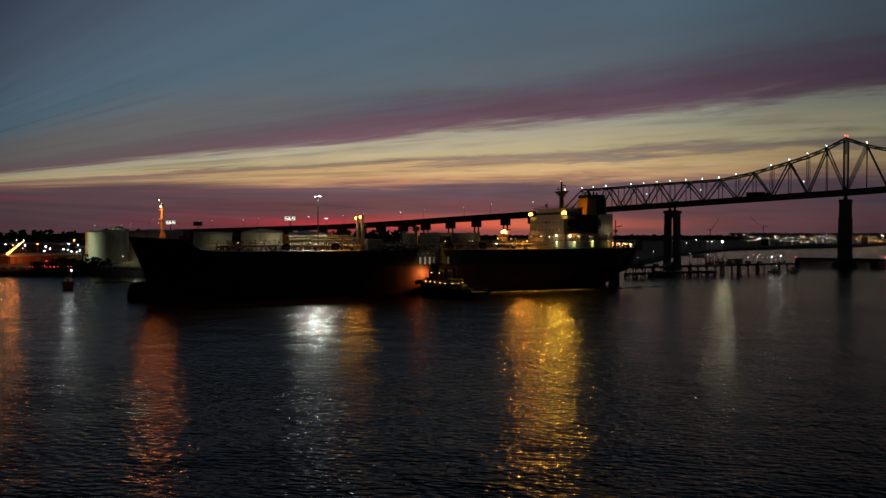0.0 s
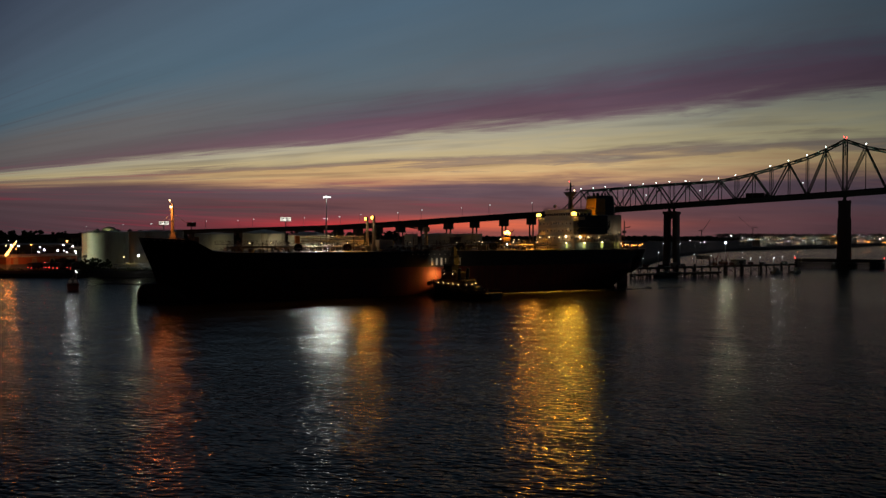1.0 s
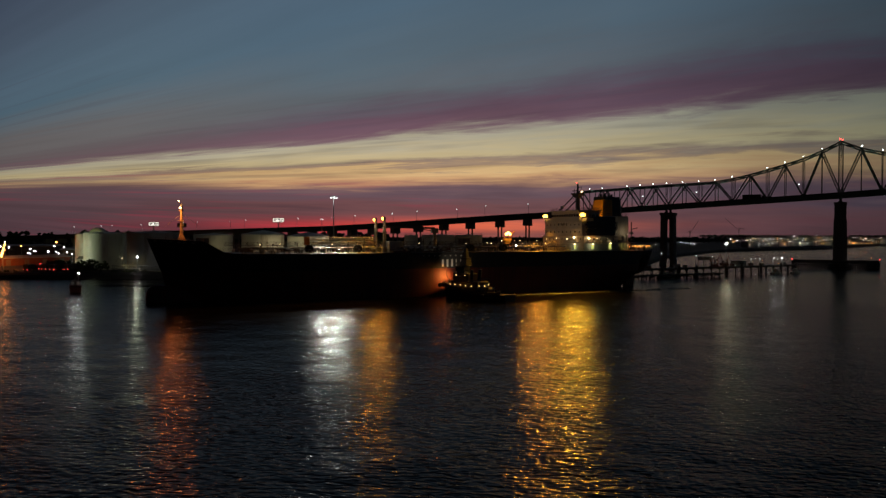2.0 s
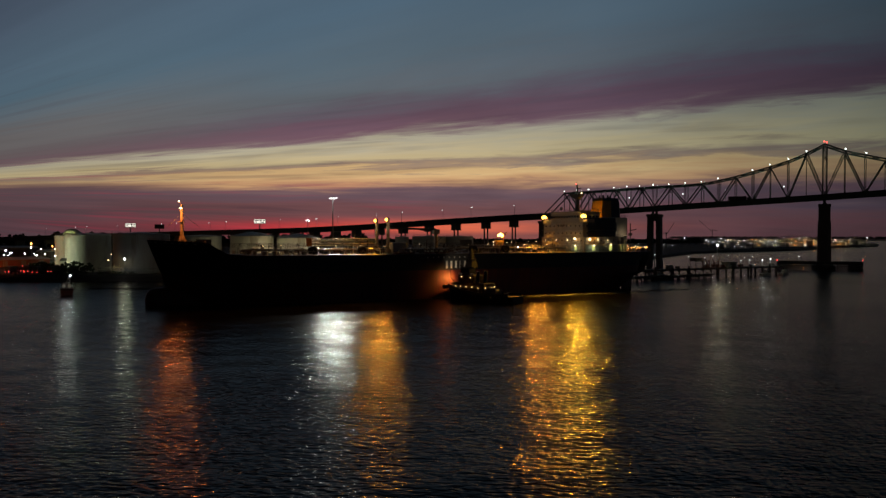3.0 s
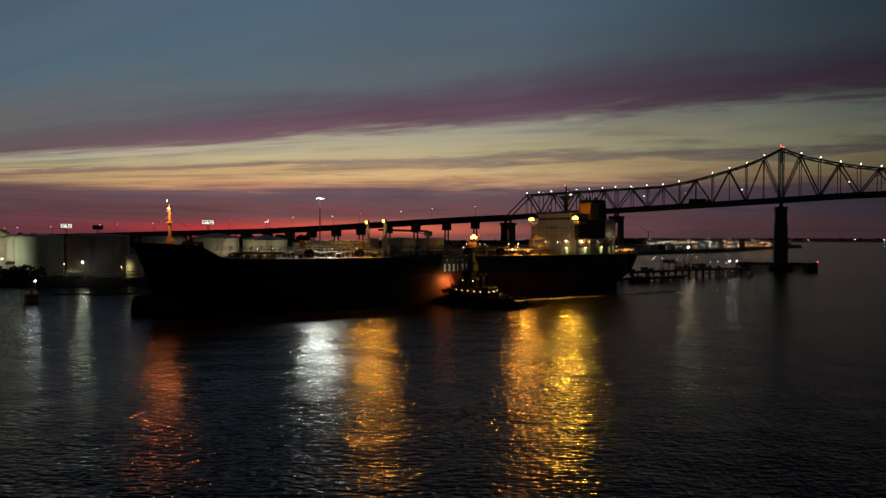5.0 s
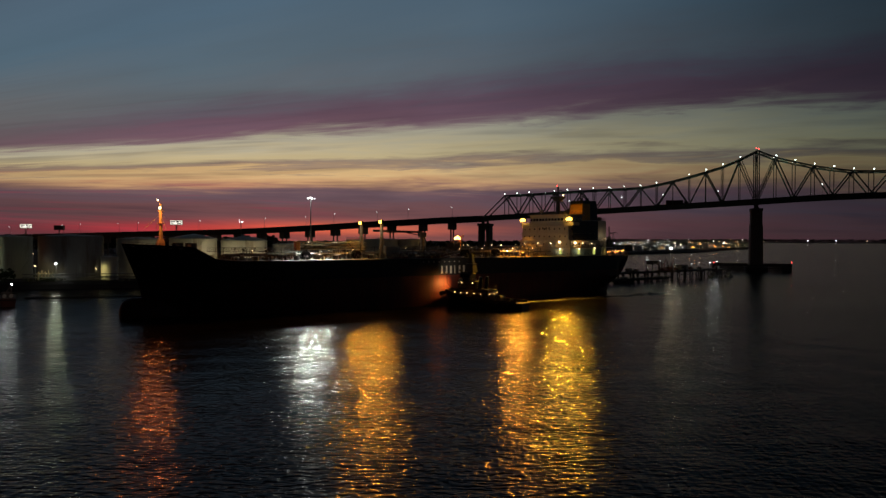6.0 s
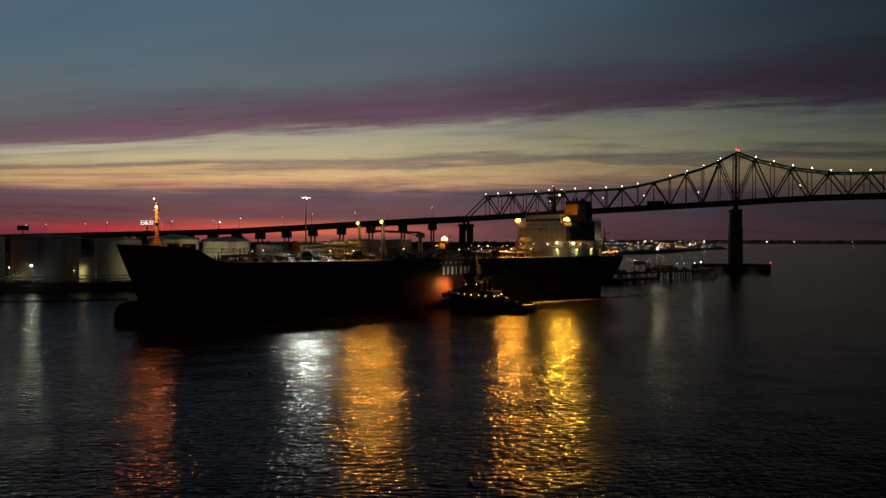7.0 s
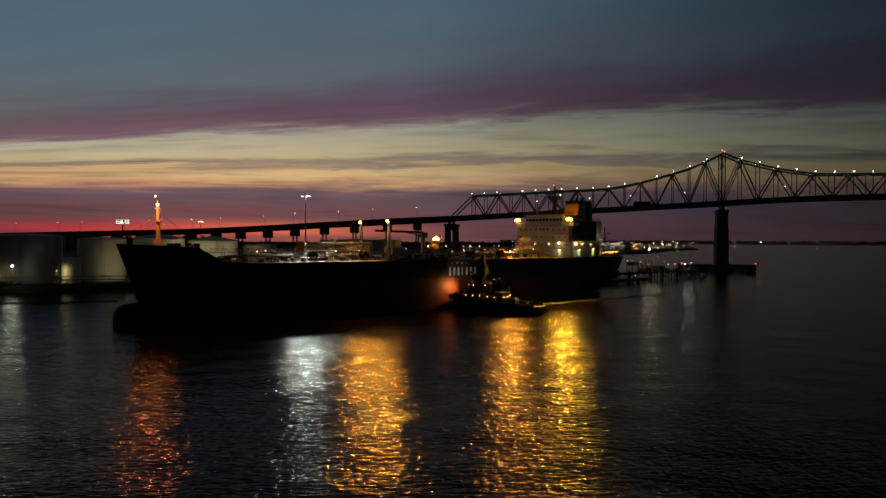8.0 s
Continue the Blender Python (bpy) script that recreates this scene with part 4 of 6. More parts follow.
for nodes, river in ((shore_nodes, False), (end_nodes, False), (river_nodes, True)):
    for y in (-WIDE, WIDE):
        for i, (s0, s1) in enumerate(zip(nodes, nodes[1:])):
            member("top_chord", s0, up(s0), s1, up(s1), y, 0.7, 0.95) if not (nodes is end_nodes and i == 7) else None
            odd = i % 2
            if nodes is end_nodes and i == 7:
                member("end_post", s0, up(s0), 187.0, low(187), y, 0.6, 0.8)
                continue
            towers = [0.0, -228.0]
            heavy = min(abs(s0 - t) for t in towers) < 0.1 or min(abs(s1 - t) for t in towers) < 0.1
            za, zb = (low(s0), up(s1)) if not odd else (up(s0), low(s1))
            if heavy:
                laced("diagonal", s0, za, s1, zb, y, 1.5, 0.35)
            else:
                member("diagonal", s0, za, s1, zb, y, 0.6, 0.8)
        for i, s in enumerate(nodes[1:]):
            if abs(s + 228) < 0.1 or (nodes is end_nodes and i == 7):
                continue
            if i % 2 == 1 and nodes is not end_nodes and not river:
                laced("vertical", s, low(s), s, up(s), y, 1.1, 0.22)
            else:
                member("vertical", s, low(s), s, up(s), y, 0.45, 0.5)
    for i, s in enumerate(nodes):
        if nodes is end_nodes and i == 8:
            continue
        part("top_strut", Mesh().beam((s, -WIDE, up(s)), (s, WIDE, up(s)), 0.4, 0.5), STEEL, bridge)
        if i % 2:
            part("sway_brace", Mesh().beam((s, -WIDE, up(s) - 0.2), (s, 0, up(s) - 4.0), 0.25).beam((s, WIDE, up(s) - 0.2), (s, 0, up(s) - 4.0), 0.25).beam((s, -WIDE, up(s) - 4.0), (s, WIDE, up(s) - 4.0), 0.3), STEEL, bridge)
        if i + 1 < len(nodes) and not (nodes is end_nodes and i >= 7):
            t = nodes[i + 1]
            part("top_lateral", Mesh().beam((s, -WIDE, up(s)), (t, WIDE, up(t)), 0.25).beam((s, WIDE, up(s)), (t, -WIDE, up(t)), 0.25), STEEL, bridge)
for s in (0.0, -228.0):
    for y in (-WIDE, WIDE):
        laced("tower_post", s, low(s), s, up(s), y, 2.3, 0.6)
    part("tower_brace", Mesh().beam((s, -WIDE, up(s) - 1), (s, WIDE, up(s) - 9), 0.4).beam((s, WIDE, up(s) - 1), (s, -WIDE, up(s) - 9), 0.4).beam((s, -WIDE, up(s) - 9), (s, WIDE, up(s) - 9), 0.5), STEEL, bridge)

deck_s = [187, 160, 130, 107, 80, 53, 27, 0, -23, -45, -68, -91, -114, -137, -160, -183, -205, -228]
road = Mesh().loft([[(s, -6.4, low(s) - 0.4), (s, 6.4, low(s) - 0.4), (s, 6.4, low(s) + 0.2), (s, -6.4, low(s) + 0.2)] for s in deck_s])
part("roadway", road, ROADBED, bridge, "dark road deck")
for y in (-WIDE, WIDE):
    part("bottom_chord", Mesh().loft([[(s, y - 0.4, low(s) - 2.3), (s, y + 0.4, low(s) - 2.3), (s, y + 0.4, low(s) + 0.55), (s, y - 0.4, low(s) + 0.55)] for s in deck_s]), STEEL, bridge)
    part("parapet", Mesh().loft([[(s, y * 0.9 - 0.12, low(s) + 0.2), (s, y * 0.9 + 0.12, low(s) + 0.2), (s, y * 0.9 + 0.12, low(s) + 1.3), (s, y * 0.9 - 0.12, low(s) + 1.3)] for s in deck_s]), GIRDER, bridge)
for s in np.arange(-224, 186, 5.35):
    part("floor_beam", Mesh().box(s - 0.2, s + 0.2, -WIDE, WIDE, low(s) - 1.9, low(s) - 0.45), STEEL, bridge)


def portal_pier(s, top, along0, along1, half, column=0.0, cap=8.0):
    """A tapered concrete pier: a solid shaft, or two legs side by side joined by a cap and an arch."""
    ob = thing("bridge_pier", BRIDGE @ pose(s, 0, 0), "tall weathered concrete bridge pier", "pier", "bridge piers")
    z_cap = top - 1.8
    if not column:
        part("shaft", Mesh().loft([[(-w, -half - e, z), (w, -half - e, z), (w, half + e, z), (-w, half + e, z)] for z, w, e in ((-3, along0 / 2 + 0.4, 0.4), (4, along0 / 2 + 0.4, 0.4), (4.01, along0 / 2, 0), (top * 0.74, along1 / 2 + 0.35, 0), (top * 0.74 + 0.01, along1 / 2, 0), (z_cap, along1 / 2, 0))]), CONCRETE, ob)
    else:
        for sign in (-1, 1):
            m = Mesh().loft([[(sign * (w - column), -half - e, z), (sign * w, -half - e, z), (sign * w, half + e, z), (sign * (w - column), half + e, z)] for z, w, e in ((-3, along0 / 2 + 0.3, 0.3), (4, along0 / 2 + 0.3, 0.3), (4.01, along0 / 2, 0), (z_cap, along1 / 2, 0))])
            part("leg", m, CONCRETE, ob)
        gap, k = along1 / 2 - column + 0.1, 10
        spring = z_cap - gap - 2.4
        prof = [(gap * math.cos(math.pi * i / k), spring + gap * math.sin(math.pi * i / k)) for i in range(k + 1)]
        outline = prof + [(-gap, z_cap), (gap, z_cap)]
        m = Mesh().loft([[(xa, y, za) for xa, za in outline] for y in (-half + 0.15, half - 0.15)])
        part("arch", m, CONCRETE, ob)
    part("cap", Mesh().chamfer(-along1 / 2 - 0.25, along1 / 2 + 0.25, -cap - 0.25, cap + 0.25, z_cap, top, 0.2), CONCRETE, ob)
    for sign in (-1, 1):
        part("bearing", Mesh().loft([[(-w, sign * WIDE - 0.5, z), (w, sign * WIDE - 0.5, z), (w, sign * WIDE + 0.5, z), (-w, sign * WIDE + 0.5, z)] for z, w in ((top, 1.3), (top + 1.2, 0.7), (top + 2.6, 0.9))]), STEEL, ob)
    return ob


portal_pier(0, low(0) - 5.0, 8.2, 6.8, 6.6)
portal_pier(-228, low(0) - 5.0, 8.2, 6.8, 6.6)
portal_pier(107, low(107) - 4.6, 9.4, 8.8, 5.2, 2.9, 7.4)
portal_pier(187, low(187) - 4.4, 9.0, 8.4, 5.2, 2.7, 7.4)

# lamps on both top chords and along the viaduct
for y in (-WIDE, WIDE):
    for i, s in enumerate(shore_nodes[1:] + end_nodes[1:-1] + river_nodes[1:12]):
        if i in (4, 13) and y > 0:
            continue
        z = up(s) + 0.5
        holder = part("chord_lamp", Mesh().beam((s, y, z - 0.2), (s, y, z + 1.0), 0.12).beam((s, y, z + 1.0), (s, y * 1.07, z + 1.1), 0.1), STEEL, bridge)
        part("lamp_glass", Mesh().ball(s, y * 1.06, z + 0.95, (0.44 if s < 0 else 0.36) if y > 0 else 0.2, 6), BULB_CHORD, holder)
for s, z in ((0.6, 82.0), (-0.8, 81.4)):
    part("beacon", Mesh().ball(s, 6, z, 0.45, 6), BULB_RED, bridge)
for s in (60, 24, 125, 88, -40):
    holder = part("road_lamp", Mesh().beam((s, 0, low(s)), (s, 0, low(s) + 8.3), 0.16), STEEL, bridge)
    part("lamp_glass", Mesh().ball(s, 0, low(s) + 8.5, 0.42, 6), BULB_DIM, holder)

# ---- approach viaduct ----
VIA = [(187, 37.6), (219, 36.4), (285, 33.2), (340, 30.2), (400, 27.8), (468, 26.4), (577, 24.2), (700, 21.5), (900, 17.0), (1100, 12.0)]
viaduct = thing("approach_viaduct", BRIDGE, "long dark girder viaduct on concrete piers", "viaduct")
vs = [187, 219, 250, 285, 320, 360, 400, 440, 480, 530, 577, 640, 700, 800, 900, 1000, 1100]
part("girder", Mesh().loft([[(s, -6.8, lerp(VIA, s) - 3.4), (s, 6.8, lerp(VIA, s) - 3.4), (s, 6.8, lerp(VIA, s) - 0.6), (s, -6.8, lerp(VIA, s) - 0.6)] for s in vs]), GIRDER, viaduct)
part("roadway", Mesh().loft([[(s, -7.6, lerp(VIA, s) - 0.58), (s, 7.6, lerp(VIA, s) - 0.58), (s, 7.6, lerp(VIA, s) - 0.1), (s, -7.6, lerp(VIA, s) - 0.1)] for s in vs]), ROADBED, viaduct)
for y in (-7.45, 7.45):
    part("parapet", Mesh().loft([[(s, y - 0.12, lerp(VIA, s) - 0.1), (s, y + 0.12, lerp(VIA, s) - 0.1), (s, y + 0.12, lerp(VIA, s) + 1.0), (s, y - 0.12, lerp(VIA, s) + 1.0)] for s in vs]), GIRDER, viaduct)
for i, s in enumerate([213, 236.2, 262, 286, 310, 332.5, 355.5, 376.5, 398.2, 420.2, 442.5, 465, 488, 511, 534, 557, 580, 603, 626, 650, 674, 698, 722, 746, 770, 794]):
    top = lerp(VIA, s) - 3.4
    ob = thing("viaduct_pier", BRIDGE @ pose(s, 0, 0), "squat concrete viaduct pier with a deep cap on two round columns", "pier", "viaduct piers")
    part("cap", Mesh().chamfer(-2.1, 2.1, -5.0, 5.0, max(LAND_Z, top - 5.0), top, 0.15), CONCRETE, ob)
    for y in (-3.4, 3.4):
        part("column", Mesh().tube((0, y, 1.5), (0, y, top - 4.8), 0.62, k=12), CONCRETE, ob, smooth=True)
for i, s in enumerate(np.arange(215, 760, 31)):
    z = lerp(VIA, s)
    ob = thing("street_lamp", BRIDGE @ pose(s, 6.9 if i % 2 else -6.9, z), "slim roadway lamp on the viaduct, lit", "street lamp", "viaduct lamps")
    part("pole", Mesh().tube((0, 0, 0), (0, 0, 8.6), 0.14, 0.08, 6).beam((0, 0, 8.6), (0, -1.5 if i % 2 else 1.5, 8.9), 0.1), MAST_STEEL, ob)
    part("lamp_glass", Mesh().ball(0, -1.5 if i % 2 else 1.5, 8.75, 0.3, 6), BULB_DIM, ob)

# small fittings along the tanker's deck
fit_rng = random.Random(21)
for i in range(120):
    s, y = fit_rng.uniform(28, 152), fit_rng.choice((-1, 1)) * fit_rng.uniform(6.8, 13.8)
    h = fit_rng.uniform(0.6, 2.4)
    kind = i % 6
    if kind == 0:
        part("valve", Mesh().tube((s, y, 15.5), (s, y, 15.6 + h), 0.14, k=7).turned([(0.45, 15.5 + h), (0.45, 15.6 + h)], s, y, 10), PIPE, ship)
    elif kind == 4:
        part("sounding_post", Mesh().tube((s, y, 15.5), (s, y, 16.6 + h), 0.09, k=6).beam((s - 0.5, y, 16.4 + h), (s + 0.5, y, 16.4 + h), 0.1), CREAM if i % 4 else PIPE, ship)
    elif kind == 5:
        part("deck_locker", Mesh().chamfer(s, s + 0.8, y - 0.4, y + 0.4, 15.5, 15.6 + h * 0.5, 0.05), SHIP_WHITE if i % 4 else MAST_STEEL, ship)
    elif kind == 1:
        part("deck_box", Mesh().chamfer(s, s + fit_rng.uniform(0.8, 2.2), y - 0.6, y + 0.6, 15.5, 15.5 + h * 0.7, 0.06), fit_rng.choice((SHIP_WHITE, PIPE, RUST)), ship)
    elif kind == 2:
        part("bent_pipe", Mesh().tube((s, y, 15.5), (s, y, 15.5 + h), 0.16, k=7).tube((s, y, 15.5 + h), (s, y * 0.6, 15.5 + h), 0.16, k=7).tube((s, y * 0.6, 15.5 + h), (s, y * 0.6, 15.6), 0.16, k=7), PIPE, ship)
    else:
        part("bollard", Mesh().tube((s, y, 15.5), (s, y, 16.6), 0.24, k=8).tube((s + 0.9, y, 15.5), (s + 0.9, y, 16.6), 0.24, k=8).box(s - 0.4, s + 1.3, y - 0.35, y + 0.35, 15.45, 15.65), PIPE, ship)
for s, y in ((34, -8), (44, 6), (58, -9.5), (68, -7), (90, -9), (98, 8), (110, -8), (122, -6), (134, -9), (146, -7), (128, 8)):
    part("deck_lamp_stand", Mesh().tube((s, y, 15.5), (s, y, 18.4), 0.07, k=6), PIPE, ship)
    part("deck_light", Mesh().ball(s, y - 0.15, 18.4, 0.13, 6), BULB_WARM, ship)
for s in (40, 56, 72, 104, 120, 136):
    frame_mesh = Mesh().beam((s, -7.2, 15.5), (s, -7.2, 18.0), 0.2).beam((s, 7.2, 15.5), (s, 7.2, 18.0), 0.2).beam((s, -7.2, 18.0), (s, 7.2, 18.0), 0.22)
    part("pipe_gantry", frame_mesh, PIPE, ship)
part("midship_ladder", Mesh().beam((98, -13.2, 15.6), (106, -13.2, 16.9), 0.8, 0.12).beam((98, -13.6, 16.6), (106, -13.6, 17.9), 0.06).beam((98, -12.8, 16.6), (106, -12.8, 17.9), 0.06), MAST_STEEL, ship)
# white lamp and stand added here as source for the house-front flood
part("deck_light", Mesh().ball(131, -9.5, 17.6, 0.2, 7), BULB_WHITE, ship)
part("deck_lamp_stand", Mesh().tube((131, -9.5, 15.5), (131, -9.5, 17.3), 0.08, k=6), PIPE, ship)
# hand hoses, cross-over platforms and drip trays about the manifold
for i, s in enumerate((80, 84, 92, 96, 100)):
    for y in (-12.4, 11.6):
        part("drip_tray", Mesh().box(s - 1.4, s + 1.4, y - 1.0, y + 1.8, 15.5, 16.0), RUST, ship)
for s in (33, 47, 62, 108, 118, 127, 139, 149):
    part("cross_platform", Mesh().box(s - 0.5, s + 0.5, -7.5, 7.5, 17.5, 17.6).beam((s - 0.5, -7.5, 17.6), (s - 0.5, -7.5, 18.6), 0.06).beam((s + 0.5, -7.5, 17.6), (s + 0.5, -7.5, 18.6), 0.06).beam((s - 0.5, -7.5, 18.6), (s + 0.5, -7.5, 18.6), 0.06), PIPE, ship)
    part("platform_rail", railing([(s - 0.5, -7.4, 17.6), (s - 0.5, 7.4, 17.6)], 1.5, 1.0, 2), MAST_STEEL, ship)

# hose reels and derricks in the floodlight amidships
for s, y in ((49.5, -11.0), (66.5, -11.6), (110.5, -10.6), (124.0, -11.2)):
    reel = part("hose_reel", Mesh().tube((s, y - 0.9, 16.9), (s, y + 0.9, 16.9), 0.8, k=14).tube((s, y - 1.0, 16.9), (s, y - 0.9, 16.9), 1.3, k=14).tube((s, y + 0.9, 16.9), (s, y + 1.0, 16.9), 1.3, k=14), RUBBER, ship, "dark hose reel", True)
    part("reel_stand", Mesh().beam((s - 0.9, y - 1.2, 15.5), (s, y - 1.2, 17.0), 0.16).beam((s + 0.9, y - 1.2, 15.5), (s, y - 1.2, 17.0), 0.16).beam((s - 0.9, y + 1.2, 15.5), (s, y + 1.2, 17.0), 0.16).beam((s + 0.9, y + 1.2, 15.5), (s, y + 1.2, 17.0), 0.16), PIPE, reel)
for s, y, tip in ((70.0, -8.2, -5.0), (74.0, 7.0, -6.0), (92.0, -9.6, 6.0)):
    part("hose_derrick", Mesh().tube((s, y, 15.5), (s, y, 20.4), 0.2, 0.16, 8).tube((s, y, 16.4), (s + tip, y, 21.2), 0.13, 0.09, 7).tube((s, y, 20.4), (s + tip, y, 21.2), 0.04, k=5), PIPE, ship)
for s in np.arange(28, 156, 3.2):
    part("walkway_bracket", Mesh().beam((s, -1.2, 18.1), (s, -1.9, 19.0), 0.1).box(s - 0.16, s + 0.16, -2.1, -1.8, 18.95, 19.2), PIPE, ship)
for s in (31, 37, 43, 49, 55, 61, 67, 73, 88, 94, 100, 106, 112, 118, 124, 130, 136, 142, 148):
    part("branch_pipe", Mesh().tube((s, -6.4, 16.9), (s, -11.8, 16.9), 0.14, k=7).tube((s, -11.8, 16.9), (s, -11.8, 15.5), 0.14, k=7).tube((s, -9.0, 16.9), (s, -9.0, 17.8), 0.07, k=6).turned([(0.34, 17.78), (0.34, 17.84)], s, -9.0, 10), MAST_STEEL if s % 2 else PIPE, ship, smooth=True)
# after side of the house: casing openings, vents, stair flights and the lamps along the stern
part("casing_opening", Mesh().box(178.6, 181.0, -7.58, -7.48, 24.2, 27.0), GLASS, ship, "dark louvred opening")
for k in range(6):
    part("louvre", Mesh().beam((178.6, -7.62, 24.4 + 0.46 * k), (181.0, -7.62, 24.4 + 0.46 * k), 0.1, 0.16), SHIP_WHITE, ship)
for z0, z1, a, b in ((15.5, 18.4, 176.6, 179.4), (18.4, 21.3, 179.4, 176.6), (21.3, 24.2, 176.6, 179.4)):
    part("outer_stair", Mesh().beam((a, -9.2, z0), (b, -9.2, z1), 0.8, 0.16).beam((a, -9.6, z0 + 1.0), (b, -9.6, z1 + 1.0), 0.06), PIPE, ship)
part("casing_railing", railing([(174.2, -7.4, 29.4), (186.8, -7.4, 29.4), (186.8, 7.4, 29.4)], 1.6, 1.05), PIPE, ship)
part("casing_platform", Mesh().box(175.8, 188.6, -9.8, -7.5, 18.3, 18.45), SHIP_WHITE, ship)
part("platform_railing", railing([(175.8, -9.7, 18.45), (188.6, -9.7, 18.45), (188.6, -7.6, 18.45)], 1.5, 1.05), PIPE, ship)
for s, y, h in ((183.2, -8.6, 20.6), (185.4, -8.2, 21.4), (189.6, -3.0, 18.4), (189.6, 3.0, 18.4)):
    part("ventilator", Mesh().tube((s, y, 15.4), (s, y, h), 0.42, k=10).turned([(0.75, h - 0.1), (0.8, h + 0.4), (0.35, h + 0.8)], s, y, 12), SHIP_WHITE, ship, smooth=True)
for i in range(9):
    part("stern_lamp", Mesh().ball(186.5 + 1.5 * i, -8.6 + 0.5 * max(0, i - 4), 16.5 + 0.25 * (i % 3), 0.15, 6), BULB_SODIUM, ship)
for y in np.linspace(-11.4, 11.4, 7):
    part("front_lamp_bracket", Mesh().beam((158.7, y, 18.6), (158.2, y, 18.9), 0.08), PIPE, ship)
for i, y in enumerate((-2.7, -0.9, 0.9, 2.7)):
    part("faded_letter_bar", Mesh().box(158.95, 158.99, y - 0.45, y + 0.45, 25.6, 26.4), PIPE, ship)

# tug fittings
for x, y in ((7.6, -2.9), (7.6, 2.9), (13.4, -2.9)):
    part("liferaft", Mesh().tube((x, y - 0.4, 9.3), (x + 1.2, y - 0.4, 9.3), 0.34, k=10), LETTER, tug, smooth=True)
part("house_railing", railing([(6.2, -3.5, 6.2), (19.3, -3.5, 6.2), (19.3, 3.5, 6.2), (6.2, 3.5, 6.2)], 1.5, 1.0), PIPE, tug)
part("searchlight", Mesh().tube((7.2, -1.4, 12.2), (6.6, -1.4, 12.2), 0.3, 0.36, 10).tube((7.4, -1.4, 11.6), (7.2, -1.4, 12.2), 0.08, k=6), PIPE, tug)
part("radar_bar", Mesh().beam((9.2, -0.9, 12.6), (9.2, 0.9, 12.6), 0.18, 0.26).tube((9.2, 0, 11.6), (9.2, 0, 12.5), 0.1, k=6), SHIP_WHITE, tug)
part("mast_lamp", Mesh().ball(10.2, -0.2, 17.4, 0.14, 6), BULB_WARM, tug)
for x in (8.0, 12.5, 17.0):
    part("door", Mesh().box(x - 0.4, x + 0.4, -3.66, -3.58, 2.6, 4.5), PIPE, lower)

# a lorry crossing the bridge
van = thing("lorry", BRIDGE @ pose(58, 3.0, low(58) + 0.2, 0, 0, 178), "dark lorry on the bridge roadway", "lorry")
part("box_body", Mesh().chamfer(0, 11.5, -1.25, 1.25, 1.1, 4.0, 0.08), GIRDER, van)
part("cab", Mesh().chamfer(11.9, 14.2, -1.2, 1.2, 0.7, 3.4, 0.25), NAVY, van)
for px in (1.5, 2.8, 10.0, 13.0):
    for py in (-1.05, 1.05):
        part("wheel", Mesh().tube((px, py - 0.16, 0.5), (px, py + 0.16, 0.5), 0.5, k=12), RUBBER, van)


# ---- light masts, tanks, jetties ----
def flood_mast(x, y, top, label, ground=LAND_Z, heads=5):
    ob = thing("floodlight_mast", pose(x, y, ground), label, "light mast")
    h = top - ground
    part("mast", Mesh().tube((0, 0, 0), (0, 0, h), 0.36, 0.16, 10), MAST_STEEL, ob, smooth=True)
    # disc added to keep the light above it off the mast
    part("crown_plate", Mesh().turned([(0.1, h - 0.2), (0.75, h - 0.15), (0.75, h - 0.08), (0.1, h - 0.05)], 0, 0, 16), MAST_STEEL, ob)
    crown = part("crown_ring", Mesh().turned([(1.1, h - 0.5), (1.3, h - 0.4), (1.1, h - 0.3)], 0, 0, 16).beam((-1.4, 0, h - 0.4), (1.4, 0, h - 0.4), 0.12).beam((0, -1.4, h - 0.4), (0, 1.4, h - 0.4), 0.12), MAST_STEEL, ob)
    for i in range(heads):
        t = 2 * math.pi * i / heads
        part("lamp_head", Mesh().ball(1.35 * math.cos(t), 1.35 * math.sin(t), h - 0.5 - 0.12 * (i % 2), 0.17, 6, 0.8), BULB_FLOOD, crown)
    return ob


flood_mast(-49.7, 298.7, 36.6, "tall floodlight mast with a ring of white lamps")
flood_mast(-83.4, 538.8, 32.6, "tall floodlight mast with a ring of white lamps")


